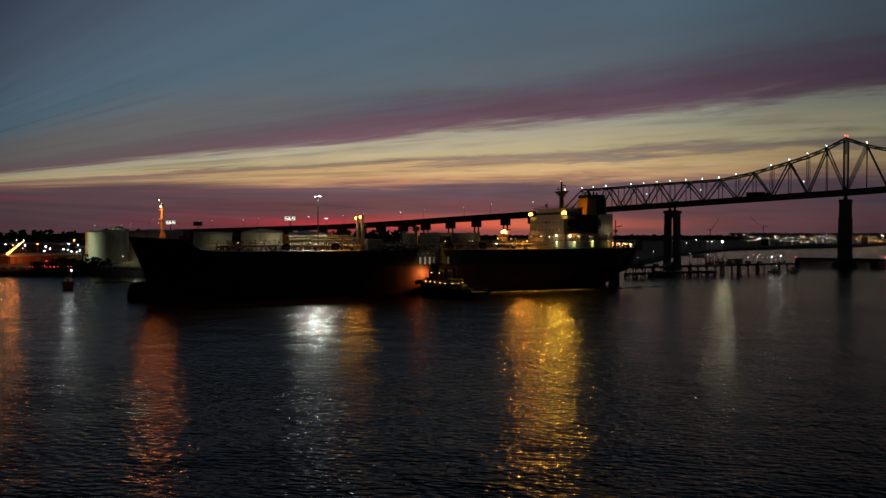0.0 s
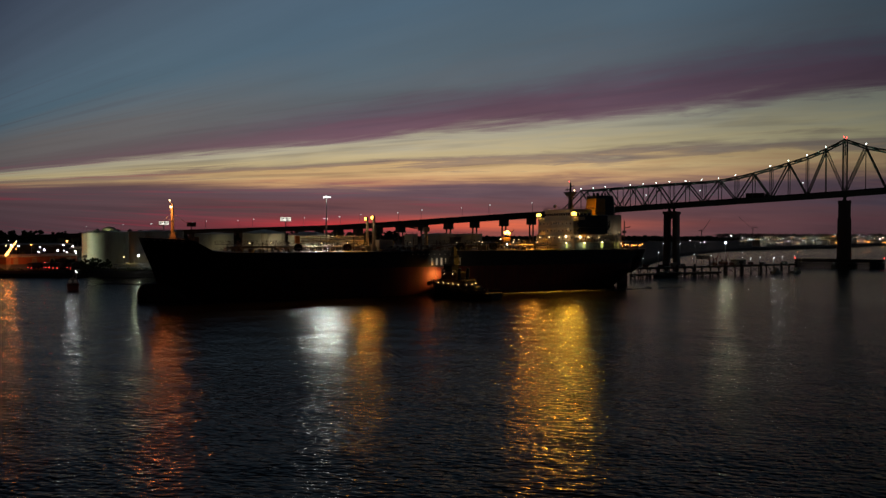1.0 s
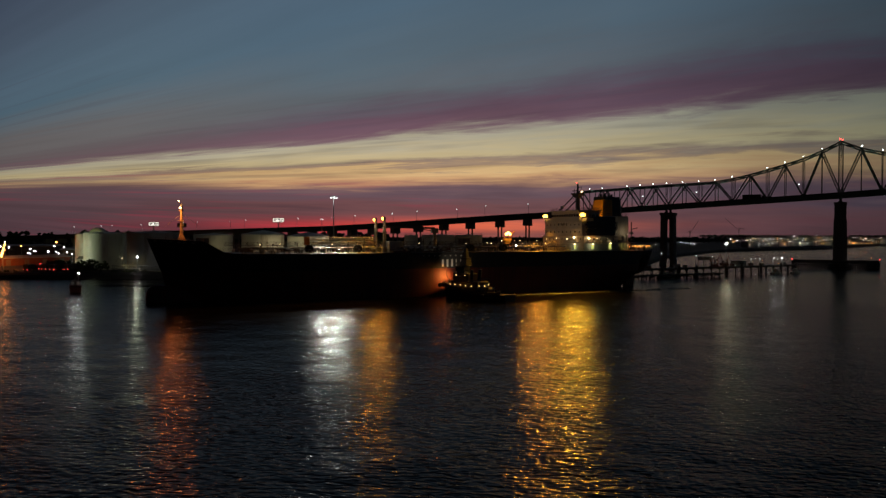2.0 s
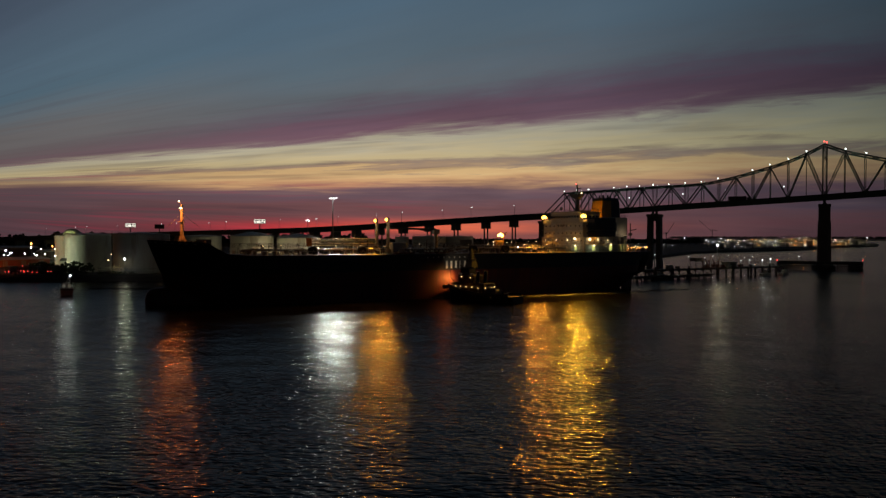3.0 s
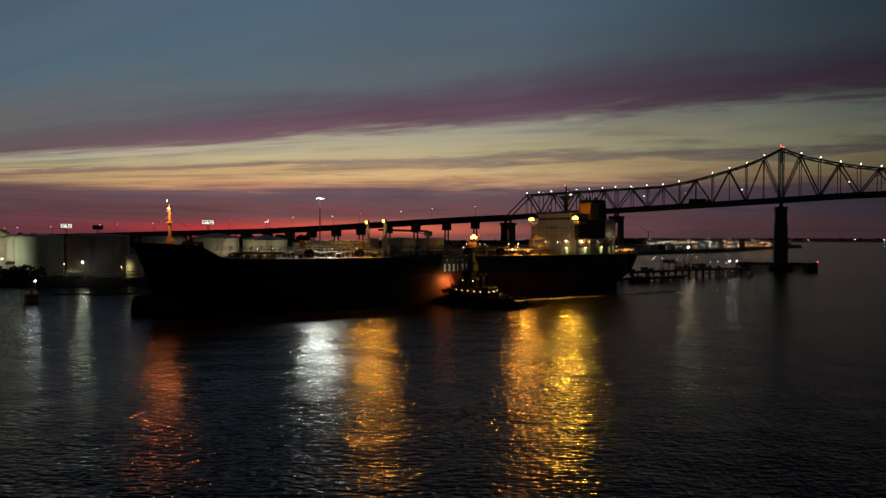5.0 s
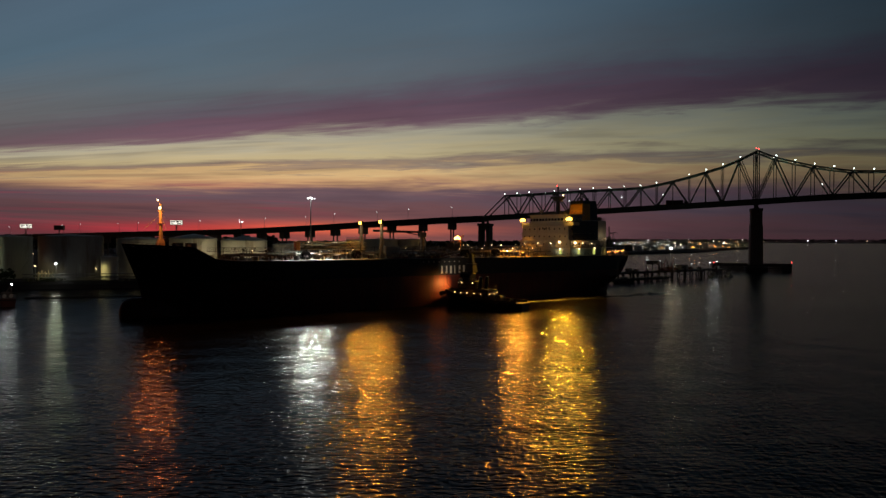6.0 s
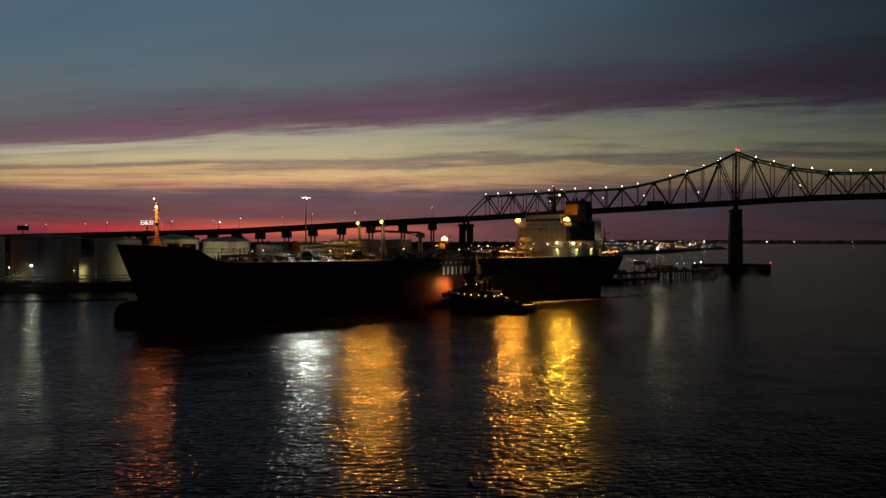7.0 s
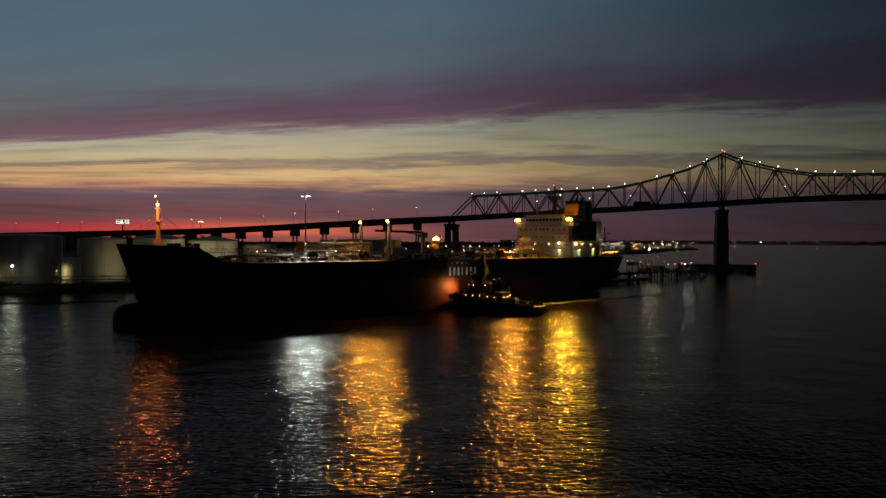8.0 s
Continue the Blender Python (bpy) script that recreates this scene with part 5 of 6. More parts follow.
def storage_tank(x, y, r, h, mat, label, roof=0.08, stair=0.0):
    """A welded steel tank: shell in courses, wind girder, cone roof, rail, spiral stair."""
    ob = thing("storage_tank", pose(x, y, LAND_Z), label, "tank", "tank farm")
    courses = max(3, round(h / 2.4))
    prof = []
    for i in range(courses):
        prof += [(r + 0.012 * (courses - i), h * i / courses), (r + 0.012 * (courses - i), h * (i + 1) / courses)]
    shell = part("shell", Mesh().turned(prof, k=48), mat, ob, smooth=True)
    part("wind_girder", Mesh().turned([(r + 0.02, h - 0.5), (r + 0.45, h - 0.45), (r + 0.45, h - 0.3), (r + 0.02, h - 0.25)], k=48), mat, shell)
    roof_part = part("roof", Mesh().turned([(r + 0.1, h), (r + 0.1, h + 0.12), (r * 0.5, h + r * roof * 0.62), (0.3, h + r * roof)], k=48), mat, ob, smooth=True)
    ring = [(r * 0.98 * math.cos(2 * math.pi * i / 24), r * 0.98 * math.sin(2 * math.pi * i / 24), h + 0.1) for i in range(25)]
    part("roof_rail", railing(ring, 2.5, 1.1, 2, 0.04), MAST_STEEL, roof_part)
    steps = Mesh()
    k = int(h / 0.5)
    for i in range(k):
        t = stair + 0.5 * i * 0.8 / r
        steps.beam(((r + 0.05) * math.cos(t), (r + 0.05) * math.sin(t), 0.5 * i + 0.3), ((r + 0.95) * math.cos(t), (r + 0.95) * math.sin(t), 0.5 * i + 0.3), 0.3, 0.06)
    part("spiral_stair", steps, MAST_STEEL, shell)
    return ob


for x, y, r, h, mat, roof in (
        (-184, 414, 10.5, 19.2, TANK, 0.08), (-219, 482, 5.0, 19.0, TANK, 0.1), (-229, 492, 5.0, 18.4, TANK, 0.1), (-153, 400, 13.5, 19.4, TANK_GREY, 0.08), (-134.5, 389, 3.6, 10.2, TANK, 0.15),
        (-125, 408, 10.0, 18.4, TANK, 0.08), (-102, 424, 11.5, 18.6, TANK, 0.2), (-77.5, 428, 11.5, 17.6, TANK, 0.2), (-55, 432, 8.0, 15.5, TANK_GREY, 0.1), (-20, 440, 3.8, 18.0, TANK, 0.1),
        (-4, 446, 9.8, 18.2, TANK, 0.06), (14, 447, 8.0, 18.2, TANK, 0.06)):
    storage_tank(x, y, r, h, mat, "pale welded steel storage tank" if mat is TANK else "grey welded steel storage tank", roof, rng.uniform(3.2, 5.5))


def jetty(a, b, wide, z, label, every=6.0):
    """A timber jetty on piles from a to b."""
    a, b = Vector((*a, 0)), Vector((*b, 0))
    d = b - a
    ob = thing("jetty", pose(a.x, a.y, 0, 0, 0, math.degrees(math.atan2(d.y, d.x))), label, "jetty")
    long = d.length
    k = int(long / 1.2)
    for i in range(min(k, 200)):
        part("plank", Mesh().box(long * i / k + 0.04, long * (i + 1) / k - 0.04, -wide / 2, wide / 2, z - 0.15, z), PLANK, ob)
    for y in (-wide / 2 + 0.3, wide / 2 - 0.3):
        part("stringer", Mesh().box(0, long, y - 0.2, y + 0.2, z - 0.75, z - 0.17), TIMBER, ob)
    for i in range(int(long / every) + 1):
        x = min(long - 0.4, 0.4 + i * every)
        for y in (-wide / 2 + 0.4, wide / 2 - 0.4):
            part("timber_post", Mesh().tube((x, y, -3), (x, y, z - 0.75), 0.34, 0.3, 8), TIMBER, ob)
        part("cross_brace", Mesh().beam((x, -wide / 2 + 0.4, z - 1.0), (x, wide / 2 - 0.4, 0.4), 0.2).beam((x, wide / 2 - 0.4, z - 1.0), (x, -wide / 2 + 0.4, 0.4), 0.2), TIMBER, ob)
        part("cap_beam", Mesh().box(x - 0.25, x + 0.25, -wide / 2, wide / 2, z - 1.15, z - 0.75), TIMBER, ob)
    return ob


jetty((92, 371), (196, 421), 6.0, 4.8, "long dark timber jetty on piles")


def billboard(x, y, top, wide, high, turn, lit):
    ob = thing("billboard", pose(x, y, LAND_Z, 0, 0, turn), "lit roadside billboard on a post" if lit else "unlit roadside billboard on a post", "billboard")
    h = top - LAND_Z
    part("post", Mesh().tube((0, 0, 0), (0, 0, h - high), 0.6, 0.5, 10), MAST_STEEL, ob)
    panel = part("panel", Mesh().box(-wide / 2 - 0.3, wide / 2 + 0.3, 0.05, 0.7, h - high - 0.3, h + 0.3).box(-wide / 2 - 0.3, wide / 2 + 0.3, -1.2, 0, h - high - 0.5, h - high - 0.35), GIRDER, ob)
    part("face", Mesh().box(-wide / 2, wide / 2, -0.02, 0.04, h - high, h), BOARD if lit else GIRDER, panel)
    if lit:
        for a, b, c, d in ((-0.44, -0.1, 0.62, 0.86), (-0.44, -0.24, 0.2, 0.42), (0.0, 0.2, 0.5, 0.9), (0.06, 0.4, 0.12, 0.34), (0.28, 0.46, 0.56, 0.8)):
            part("dark_bar", Mesh().box(a * wide, b * wide, -0.06, -0.025, h - high + c * high, h - high + d * high), NAVY, panel)


billboard(-144.2, 708, 36.4, 10.0, 3.4, -5, True)
billboard(-284, 783, 33.6, 10.0, 3.4, -5, True)
billboard(-257, 787, 32.5, 9.0, 3.6, -5, False)

# small red workboat moored off the bank, with a pale frame and a lamp
workboat = thing("workboat", pose(-189, 381, 0, 0, 0, math.degrees(math.atan2(-92, 44.5))) @ pose(99, 0, 0), "small rust-red workboat with a pale frame and a white lamp", "boat")
part("hull", Mesh().loft([[(x, -w * 0.8, -0.9), (x, w * 0.8, -0.9), (x, w, z), (x, -w, z)] for x, w, z in ((-5.0, 1.0, 3.0), (-3.6, 1.9, 2.7), (-1.0, 2.2, 2.5), (2.6, 2.2, 2.5), (3.4, 2.1, 2.6))]), RUST, workboat)
part("rubbing_strake", Mesh().beam((-3.6, -2.0, 2.3), (3.4, -2.25, 2.2), 0.25).beam((-3.6, 2.0, 2.3), (3.4, 2.25, 2.2), 0.25).beam((3.5, -2.2, 2.2), (3.5, 2.2, 2.2), 0.25), RUBBER, workboat)
part("cabin", Mesh().loft([[(x, y, z) for x, y in ((-2.6 + k, -1.5 + k), (1.0 - k, -1.5 + k), (1.0 - k, 1.5 - k), (-2.6 + k, 1.5 - k))] for z, k in ((2.5, 0.0), (4.2, 0.2), (4.5, 0.5))]), PLANK, workboat, "weathered pale cabin")
for x, y in ((-2.2, -1.2), (-2.2, 1.2), (1.9, -1.4), (1.9, 1.4)):
    part("frame_leg", Mesh().beam((x, y, 2.5), (0.9, 0.9, 6.6), 0.16), PLANK, workboat)
for y in (-1.0, 0.9):
    part("life_ring", Mesh().turned([(0.3, 0.0), (0.52, -0.1), (0.6, 0.0), (0.52, 0.1), (0.3, 0.0)], 0, 0, 14), SHIP_WHITE, workboat).matrix_local = pose(2.2, y, 3.4, 0, 90, 0)
part("lamp_pole", Mesh().tube((1.2, 1.2, 2.5), (1.2, 1.2, 7.0), 0.1, 0.07, 6), MAST_STEEL, workboat)
part("lamp_glass", Mesh().ball(1.2, 1.2, 7.1, 0.28, 7), BULB_WHITE, workboat)
part("boat_railing", railing([(-4.4, -1.4, 2.8), (-3.4, -1.9, 2.7), (3.2, -2.0, 2.5), (3.2, 2.0, 2.5), (-3.4, 1.9, 2.7), (-4.4, 1.4, 2.8)], 1.4, 1.0, 2), MAST_STEEL, workboat)

# floating boom from the shore to the bow
float_boom = thing("floating_boom", pose(-150, 323, 0), "dark floating boom lying on the water", "boom")
bp = [(4 * i, 1.2 * math.sin(i * 0.9), 0.05) for i in range(11)]
for a, b in zip(bp, bp[1:]):
    part("boom_section", Mesh().tube(a, b, 0.38, k=8), RUBBER, float_boom, smooth=True)


def pole_lamp(x, y, top, bulb, label, ground=LAND_Z, size=0.4, arm=0.0):
    """A lamp on a plain pole."""
    ob = thing("pole_lamp", pose(x, y, ground), label, "street lamp", "yard lamps")
    h = top - ground
    part("pole", Mesh().tube((0, 0, 0), (0, 0, h), 0.14, 0.09, 6), MAST_STEEL, ob)
    bracket = part("arm", Mesh().beam((0, 0, h), (arm, -0.6, h + 0.1), 0.1), MAST_STEEL, ob)
    part("lamp_glass", Mesh().ball(arm, -0.6, h, size * 0.78, 7), bulb, bracket)
    return ob


# sodium-lit quay road
SODIUM_ROAD = [(-219 - 109 * f, 378 + 208 * f, 11.0 + 3.2 * f) for f in (0, 0.08, 0.16, 0.26, 0.38, 0.55, 0.78, 1.0)]
for x, y, z in SODIUM_ROAD:
    pole_lamp(x, y, z, BULB_SODIUM, "sodium street lamp on a tall pole", size=0.72)
# white yard lamps behind
for x, y, z, r in ((-295, 561, 12, 0.6), (-282, 566, 11, 0.7), (-276, 560, 9.4, 0.8), (-272, 572, 8.6, 0.7), (-316, 590, 12, 0.45), (-322, 600, 12, 0.45), (-330, 596, 12, 0.45), (-288, 575, 7.5, 0.6), (-262, 560, 13, 0.5), (-258, 566, 12, 0.55),
                   (-340, 640, 15, 0.4), (-352, 650, 15, 0.4), (-270, 640, 16, 0.45), (-233, 556, 10, 0.6), (-240, 580, 9, 0.6), (-225, 575, 8.6, 0.55)):
    pole_lamp(x - 17, y, z, BULB_WHITE, "white yard lamp on a pole", size=r * 0.85)
for i in range(10):
    pole_lamp(rng.uniform(-345, -240), rng.uniform(560, 700), rng.uniform(9, 15), rng.choice((BULB_SODIUM, BULB_WARM, BULB_SODIUM)), "small orange yard lamp on a pole", size=rng.choice((0.3, 0.4, 0.5)))
for i in range(14):
    pole_lamp(rng.uniform(-282, -216), rng.uniform(500, 545), rng.uniform(6.5, 13.5), rng.choice((BULB_WHITE, BULB_WHITE, BULB_WARM)), "white yard lamp on a pole", size=rng.choice((0.22, 0.32, 0.5)))
pole_lamp(-326, 664, 14.6, BULB_SODIUM, "bright orange yard lamp on a pole", size=0.9)
pole_lamp(-153.5, 377, 10.6, BULB_WHITE, "white quay lamp on a pole at the bank", size=0.5)
pole_lamp(-163.5, 384, 9.6, BULB_WARM, "small warm quay lamp on a pole", size=0.3)
pole_lamp(-196, 402, 11.4, BULB_WHITE, "small white tank-side lamp on a pole", size=0.3)
pole_lamp(-205, 470, 13.5, BULB_WHITE, "small white tank-side lamp on a pole", size=0.3)
pole_lamp(-139, 384, 8.2, BULB_WARM, "warm lamp on a pole between tanks", size=0.22)
pole_lamp(-110, 384, 8.2, BULB_WARM, "warm lamp on a pole between tanks", size=0.22)


def shed(x, y, wide, deep, high, turn, label, mat=SHED, rise=1.6, doors=0):
    """A plain gabled industrial shed with ribs and doors."""
    ob = thing("shed", pose(x, y, LAND_Z, 0, 0, turn), label, "building", "terminal sheds")
    shell = part("wall_shell", Mesh().box(-wide / 2, wide / 2, -deep / 2, deep / 2, 0, high), mat, ob)
    part("roof", Mesh().loft([[(px, -deep / 2 - 0.4, high), (px, deep / 2 + 0.4, high), (px, deep / 2 + 0.4, high + 0.15), (px, 0, high + rise), (px, -deep / 2 - 0.4, high + 0.15)] for px in (-wide / 2 - 0.4, wide / 2 + 0.4)]), SHED, ob)
    for i in range(int(wide / 4) + 1):
        px = -wide / 2 + i * wide / int(wide / 4)
        part("wall_rib", Mesh().box(px - 0.08, px + 0.08, -deep / 2 - 0.1, -deep / 2, 0, high), mat, shell)
    for i in range(doors):
        px = -wide / 2 + wide * (i + 0.5) / doors
        part("door", Mesh().box(px - 1.5, px + 1.5, -deep / 2 - 0.06, -deep / 2 - 0.005, 0, min(4.2, high - 0.6)), PIPE, shell)
    return ob


shed(-270, 600, 40, 18, 6.5, 8, "low dark terminal shed behind the yard lamps", GIRDER, doors=5)
shed(-255, 474, 46, 16, 4.2, 60, "low brown shed washed by sodium light", RUST, doors=4)
shed(-196, 430, 16, 9, 5.0, 10, "pale roofed pump house", TANK, 1.4, 2)
shed(-330, 620, 50, 20, 9, 5, "large dark warehouse beyond the yard", GIRDER, doors=4)

# parked lorries with their tail lamps on
for i, (x, y, turn) in enumerate(((-213, 388, 84), (-209.4, 396, 76), (-204.5, 389, 82), (-198.2, 384, 98), (-196.4, 398, 95), (-192.6, 387, 80), (-187.2, 399, 92))):
    ob = thing("lorry", pose(x, y, LAND_Z, 0, 0, turn), "dark parked lorry with red tail lamps lit", "lorry", "parked lorries")
    cargo = part("box_body", Mesh().chamfer(0, 7.5, -1.2, 1.2, 1.1, 3.6, 0.08), GIRDER, ob)
    part("cab", Mesh().chamfer(7.8, 9.8, -1.15, 1.15, 0.7, 3.0, 0.25), NAVY, ob)
    part("chassis", Mesh().box(0, 9.4, -0.5, 0.5, 0.7, 1.1), RUBBER, ob)
    for px in (1.2, 2.4, 8.4):
        for py in (-1.0, 1.0):
            part("wheel", Mesh().tube((px, py - 0.16, 0.5), (px, py + 0.16, 0.5), 0.5, k=12), RUBBER, ob)
    for py in (-0.95, 0.95):
        part("tail_lamp", Mesh().ball(-0.1, py, 1.1, 0.15, 6), BULB_RED, cargo)
    if i % 3 == 1:
        part("marker_lamp", Mesh().ball(-0.05, 0, 3.5, 0.2, 6), BULB_RED, cargo)

# pipe rack along the bank in front of the tanks
rack = thing("pipe_rack", pose(-168, 381, LAND_Z), "low rack of pipelines along the bank", "pipes")
for i, (y, z, r) in enumerate(((0, 1.6, 0.22), (0.7, 1.6, 0.18), (1.4, 1.6, 0.26), (0.2, 3.0, 0.16), (1.1, 3.0, 0.2))):
    part("pipe", Mesh().tube((0, y, z), (118, y, z), r, k=8), MAST_STEEL, rack, smooth=True)
for i in range(20):
    part("rack_frame", Mesh().beam((6 * i + 1, -0.5, 0), (6 * i + 1, -0.5, 3.3), 0.18).beam((6 * i + 1, 1.9, 0), (6 * i + 1, 1.9, 3.3), 0.18).beam((6 * i + 1, -0.5, 2.8), (6 * i + 1, 1.9, 2.8), 0.16).beam((6 * i + 1, -0.5, 1.35), (6 * i + 1, 1.9, 1.35), 0.16), MAST_STEEL, rack)
manifold = thing("valve_station", pose(-162, 383, LAND_Z), "lit valve station of pipes and stairs at the bank", "pipes")
for i in range(4):
    part("standpipe", Mesh().tube((i * 1.3, 0, 0), (i * 1.3, 0, 4.2 + 0.5 * (i % 2)), 0.25, k=8).tube((i * 1.3, 0, 3.2), (i * 1.3, 2.2, 3.2), 0.2, k=8), CREAM, manifold, smooth=True)
part("platform", Mesh().box(-0.8, 5.4, -0.9, 1.6, 2.5, 2.62), MAST_STEEL, manifold)
part("platform_railing", railing([(-0.8, -0.9, 2.6), (5.4, -0.9, 2.6), (5.4, 1.6, 2.6)], 1.2, 1.1), CREAM, manifold)
part("stair", Mesh().beam((5.4, -0.4, 2.5), (8.6, -0.4, 0.1), 0.7, 0.16), CREAM, manifold)

# dark scrub on the bank and between the tanks
scrub_rng = random.Random(5)
scrub = Mesh()
spots = [(scrub_rng.uniform(-330, -150), scrub_rng.uniform(376, 382), scrub_rng.uniform(0.6, 1.9)) for _ in range(150)]
spots += [(scrub_rng.uniform(-205, -178), scrub_rng.uniform(394, 400), scrub_rng.uniform(2.5, 5.5)) for _ in range(40)]
spots += [(scrub_rng.uniform(-150, -60), scrub_rng.uniform(377, 380), scrub_rng.uniform(0.4, 1.1)) for _ in range(60)]
for x, y, h in spots:
    for j in range(12):
        q = Vector((x + scrub_rng.uniform(-h, h) * 0.7, y + scrub_rng.uniform(-h, h) * 0.5, LAND_Z - 0.2 + h * scrub_rng.uniform(0.1, 1.0)))
        e = h * scrub_rng.uniform(0.12, 0.26)
        k = [scrub_rng.uniform(0.6, 1.3) for _ in range(6)]
        scrub.raw([q + Vector(v) * e * f for v, f in zip([(1, 0, 0.1), (-1, 0.2, 0), (0.1, 1, 0), (0, -1, 0.2), (0, 0.1, 1), (0.1, 0, -1)], k)],
                  [(0, 2, 4), (2, 1, 4), (1, 3, 4), (3, 0, 4), (2, 0, 5), (1, 2, 5), (3, 1, 5), (0, 3, 5)])
solo("scrub", scrub, LEAF, HOME, "dark scrub along the earth bank", "bushes", kind="stuff")

# elevated pipe trestle with lamps behind the ship
trestle = thing("pipe_trestle", pose(-6, 425, LAND_Z, 0, 0, 4), "tall steel pipe trestle with a lit walkway", "trestle")
for y, z, r in ((-1.2, 11.6, 0.3), (-0.4, 11.6, 0.25), (0.5, 11.6, 0.3), (1.3, 11.6, 0.2), (-0.8, 13.0, 0.2), (0.6, 13.0, 0.25)):
    part("pipe", Mesh().tube((0, y, z), (92, y, z), r, k=8), PIPE, trestle, smooth=True)
for i in range(12):
    x = 8 * i + 1
    part("bent", Mesh().beam((x, -2.2, 0), (x, -1.6, 14.0), 0.35).beam((x, 2.2, 0), (x, 1.6, 14.0), 0.35).beam((x, -1.8, 11.1), (x, 1.8, 11.1), 0.3).beam((x, -2.1, 2), (x, 1.7, 10.8), 0.16).beam((x, 2.1, 2), (x, -1.7, 10.8), 0.16).beam((x, -1.6, 12.6), (x, 1.6, 12.6), 0.24), GIRDER, trestle)
part("walkway", Mesh().box(0, 92, -2.6, -1.7, 13.6, 13.72), PIPE, trestle)
part("walkway_railing", railing([(0, -2.6, 13.7), (92, -2.6, 13.7)], 2.0, 1.1), PIPE, trestle)
for i in range(9):
    part("walkway_lamp", Mesh().ball(37 + i * 6.2 + 2 * math.sin(i * 2.4), -2.2, 15.2, (0.3, 0.14, 0.2, 0.12, 0.22)[i % 5], 6), BULB_WARM, trestle)
tower = thing("loading_tower", pose(34, 424, LAND_Z, 0, 0, 4), "orange loading tower under a bright sodium flood", "tower")
part("frame", Mesh().beam((-2, -2, 0), (-2, -2, 17.5), 0.35).beam((2, -2, 0), (2, -2, 17.5), 0.35).beam((-2, 2, 0), (-2, 2, 17.5), 0.35).beam((2, 2, 0), (2, 2, 17.5), 0.35).beam((-2, -2, 9), (2, -2, 14), 0.2).beam((2, -2, 9), (-2, -2, 14), 0.2).beam((-2, -2, 2), (2, -2, 8), 0.2).beam((2, -2, 2), (-2, -2, 8), 0.2), ORANGE, tower)
part("cabin", Mesh().chamfer(-1.8, 1.8, -1.8, 1.8, 13.4, 16.4, 0.12), FUNNEL, tower)
part("loading_arm", Mesh().beam((1.4, -2, 17.4), (3.6, -3, 20.6), 0.4).beam((3.6, -3, 20.6), (-1.4, -2.6, 18.6), 0.3), ORANGE, tower)
for px, pz in ((-1.0, 18.9), (0.1, 19.6), (1.0, 18.8)):
    part("flood_lamp", Mesh().ball(px, -2.9, pz, 0.8, 8), BULB_FLAME, tower)

# ---- right-hand jetty: lamps, huts, plant, moored workboats ----
JET = pose(92, 371, 0, 0, 0, math.degrees(math.atan2(50, 104)))


def on_jetty(x, y, z=4.8):
    return JET @ Vector((x, y, z))


p = on_jetty(62.5, 0.4)
jetty_lamp = pole_lamp(p.x, p.y, 16.8, BULB_WHITE, "bright white lamp on a tall jetty pole", 4.8, 0.6)
for x, top in ((38, 11.0), (50, 10.2), (79, 8.4), (86, 8.6), (97, 8.5), (104, 8.8), (14, 12.2), (2, 12.6), (4, 9.4)):
    p = on_jetty(x, -1.6)
    pole_lamp(p.x, p.y, top, BULB_DIM if x < 90 else BULB_WHITE, "small white jetty lamp on a short pole", 4.8, 0.26)


def hut(x, y, wide, deep, high, label, stilts=0.0):
    ob = thing("jetty_hut", JET @ pose(x, y, 4.8), label, "hut", "jetty huts")
    part("wall_shell", Mesh().chamfer(-wide / 2, wide / 2, -deep / 2, deep / 2, stilts, stilts + high, 0.08), SHED, ob)
    part("roof", Mesh().chamfer(-wide / 2 - 0.4, wide / 2 + 0.4, -deep / 2 - 0.4, deep / 2 + 0.4, stilts + high, stilts + high + 0.3, 0.1), GIRDER, ob)
    part("window", Mesh().box(-wide / 4, wide / 4, -deep / 2 - 0.03, -deep / 2 + 0.02, stilts + high * 0.45, stilts + high * 0.8), GLASS, ob)
    if stilts:
        for px in (-wide / 2 + 0.2, wide / 2 - 0.2):
            for py in (-deep / 2 + 0.2, deep / 2 - 0.2):
                part("stilt", Mesh().beam((px, py, 0), (px, py, stilts), 0.2), TIMBER, ob)
    return ob


hut(46, 0, 5.5, 4, 1.6, "raised lookout hut on the jetty", 3.6)
hut(72, 0.2, 7, 4, 2.6, "low hut on the jetty deck")
for x, w, h in ((53, 6, 2.0), (60, 8, 2.6), (66, 4, 1.8)):
    ob = thing("pump_skid", JET @ pose(x, -0.6, 4.8), "brown pump and pipe skid on the jetty", "machinery", "jetty plant")
    part("frame", Mesh().box(-w / 2, w / 2, -1.2, 1.2, 0, 0.3), RUST, ob)
    part("pump", Mesh().tube((-w / 3, 0, h * 0.5), (w / 3, 0, h * 0.5), h * 0.32, k=12), RUST, ob, smooth=True)
    part("riser", Mesh().tube((w / 3, 0.3, 0.2), (w / 3, 0.3, h), 0.2, k=8).tube((-w / 4, -0.4, 0.2), (-w / 4, -0.4, h * 1.15), 0.16, k=8).tube((-w / 4, -0.4, h * 1.1), (w / 3, 0.3, h * 0.95), 0.14, k=8), PIPE, ob, smooth=True)
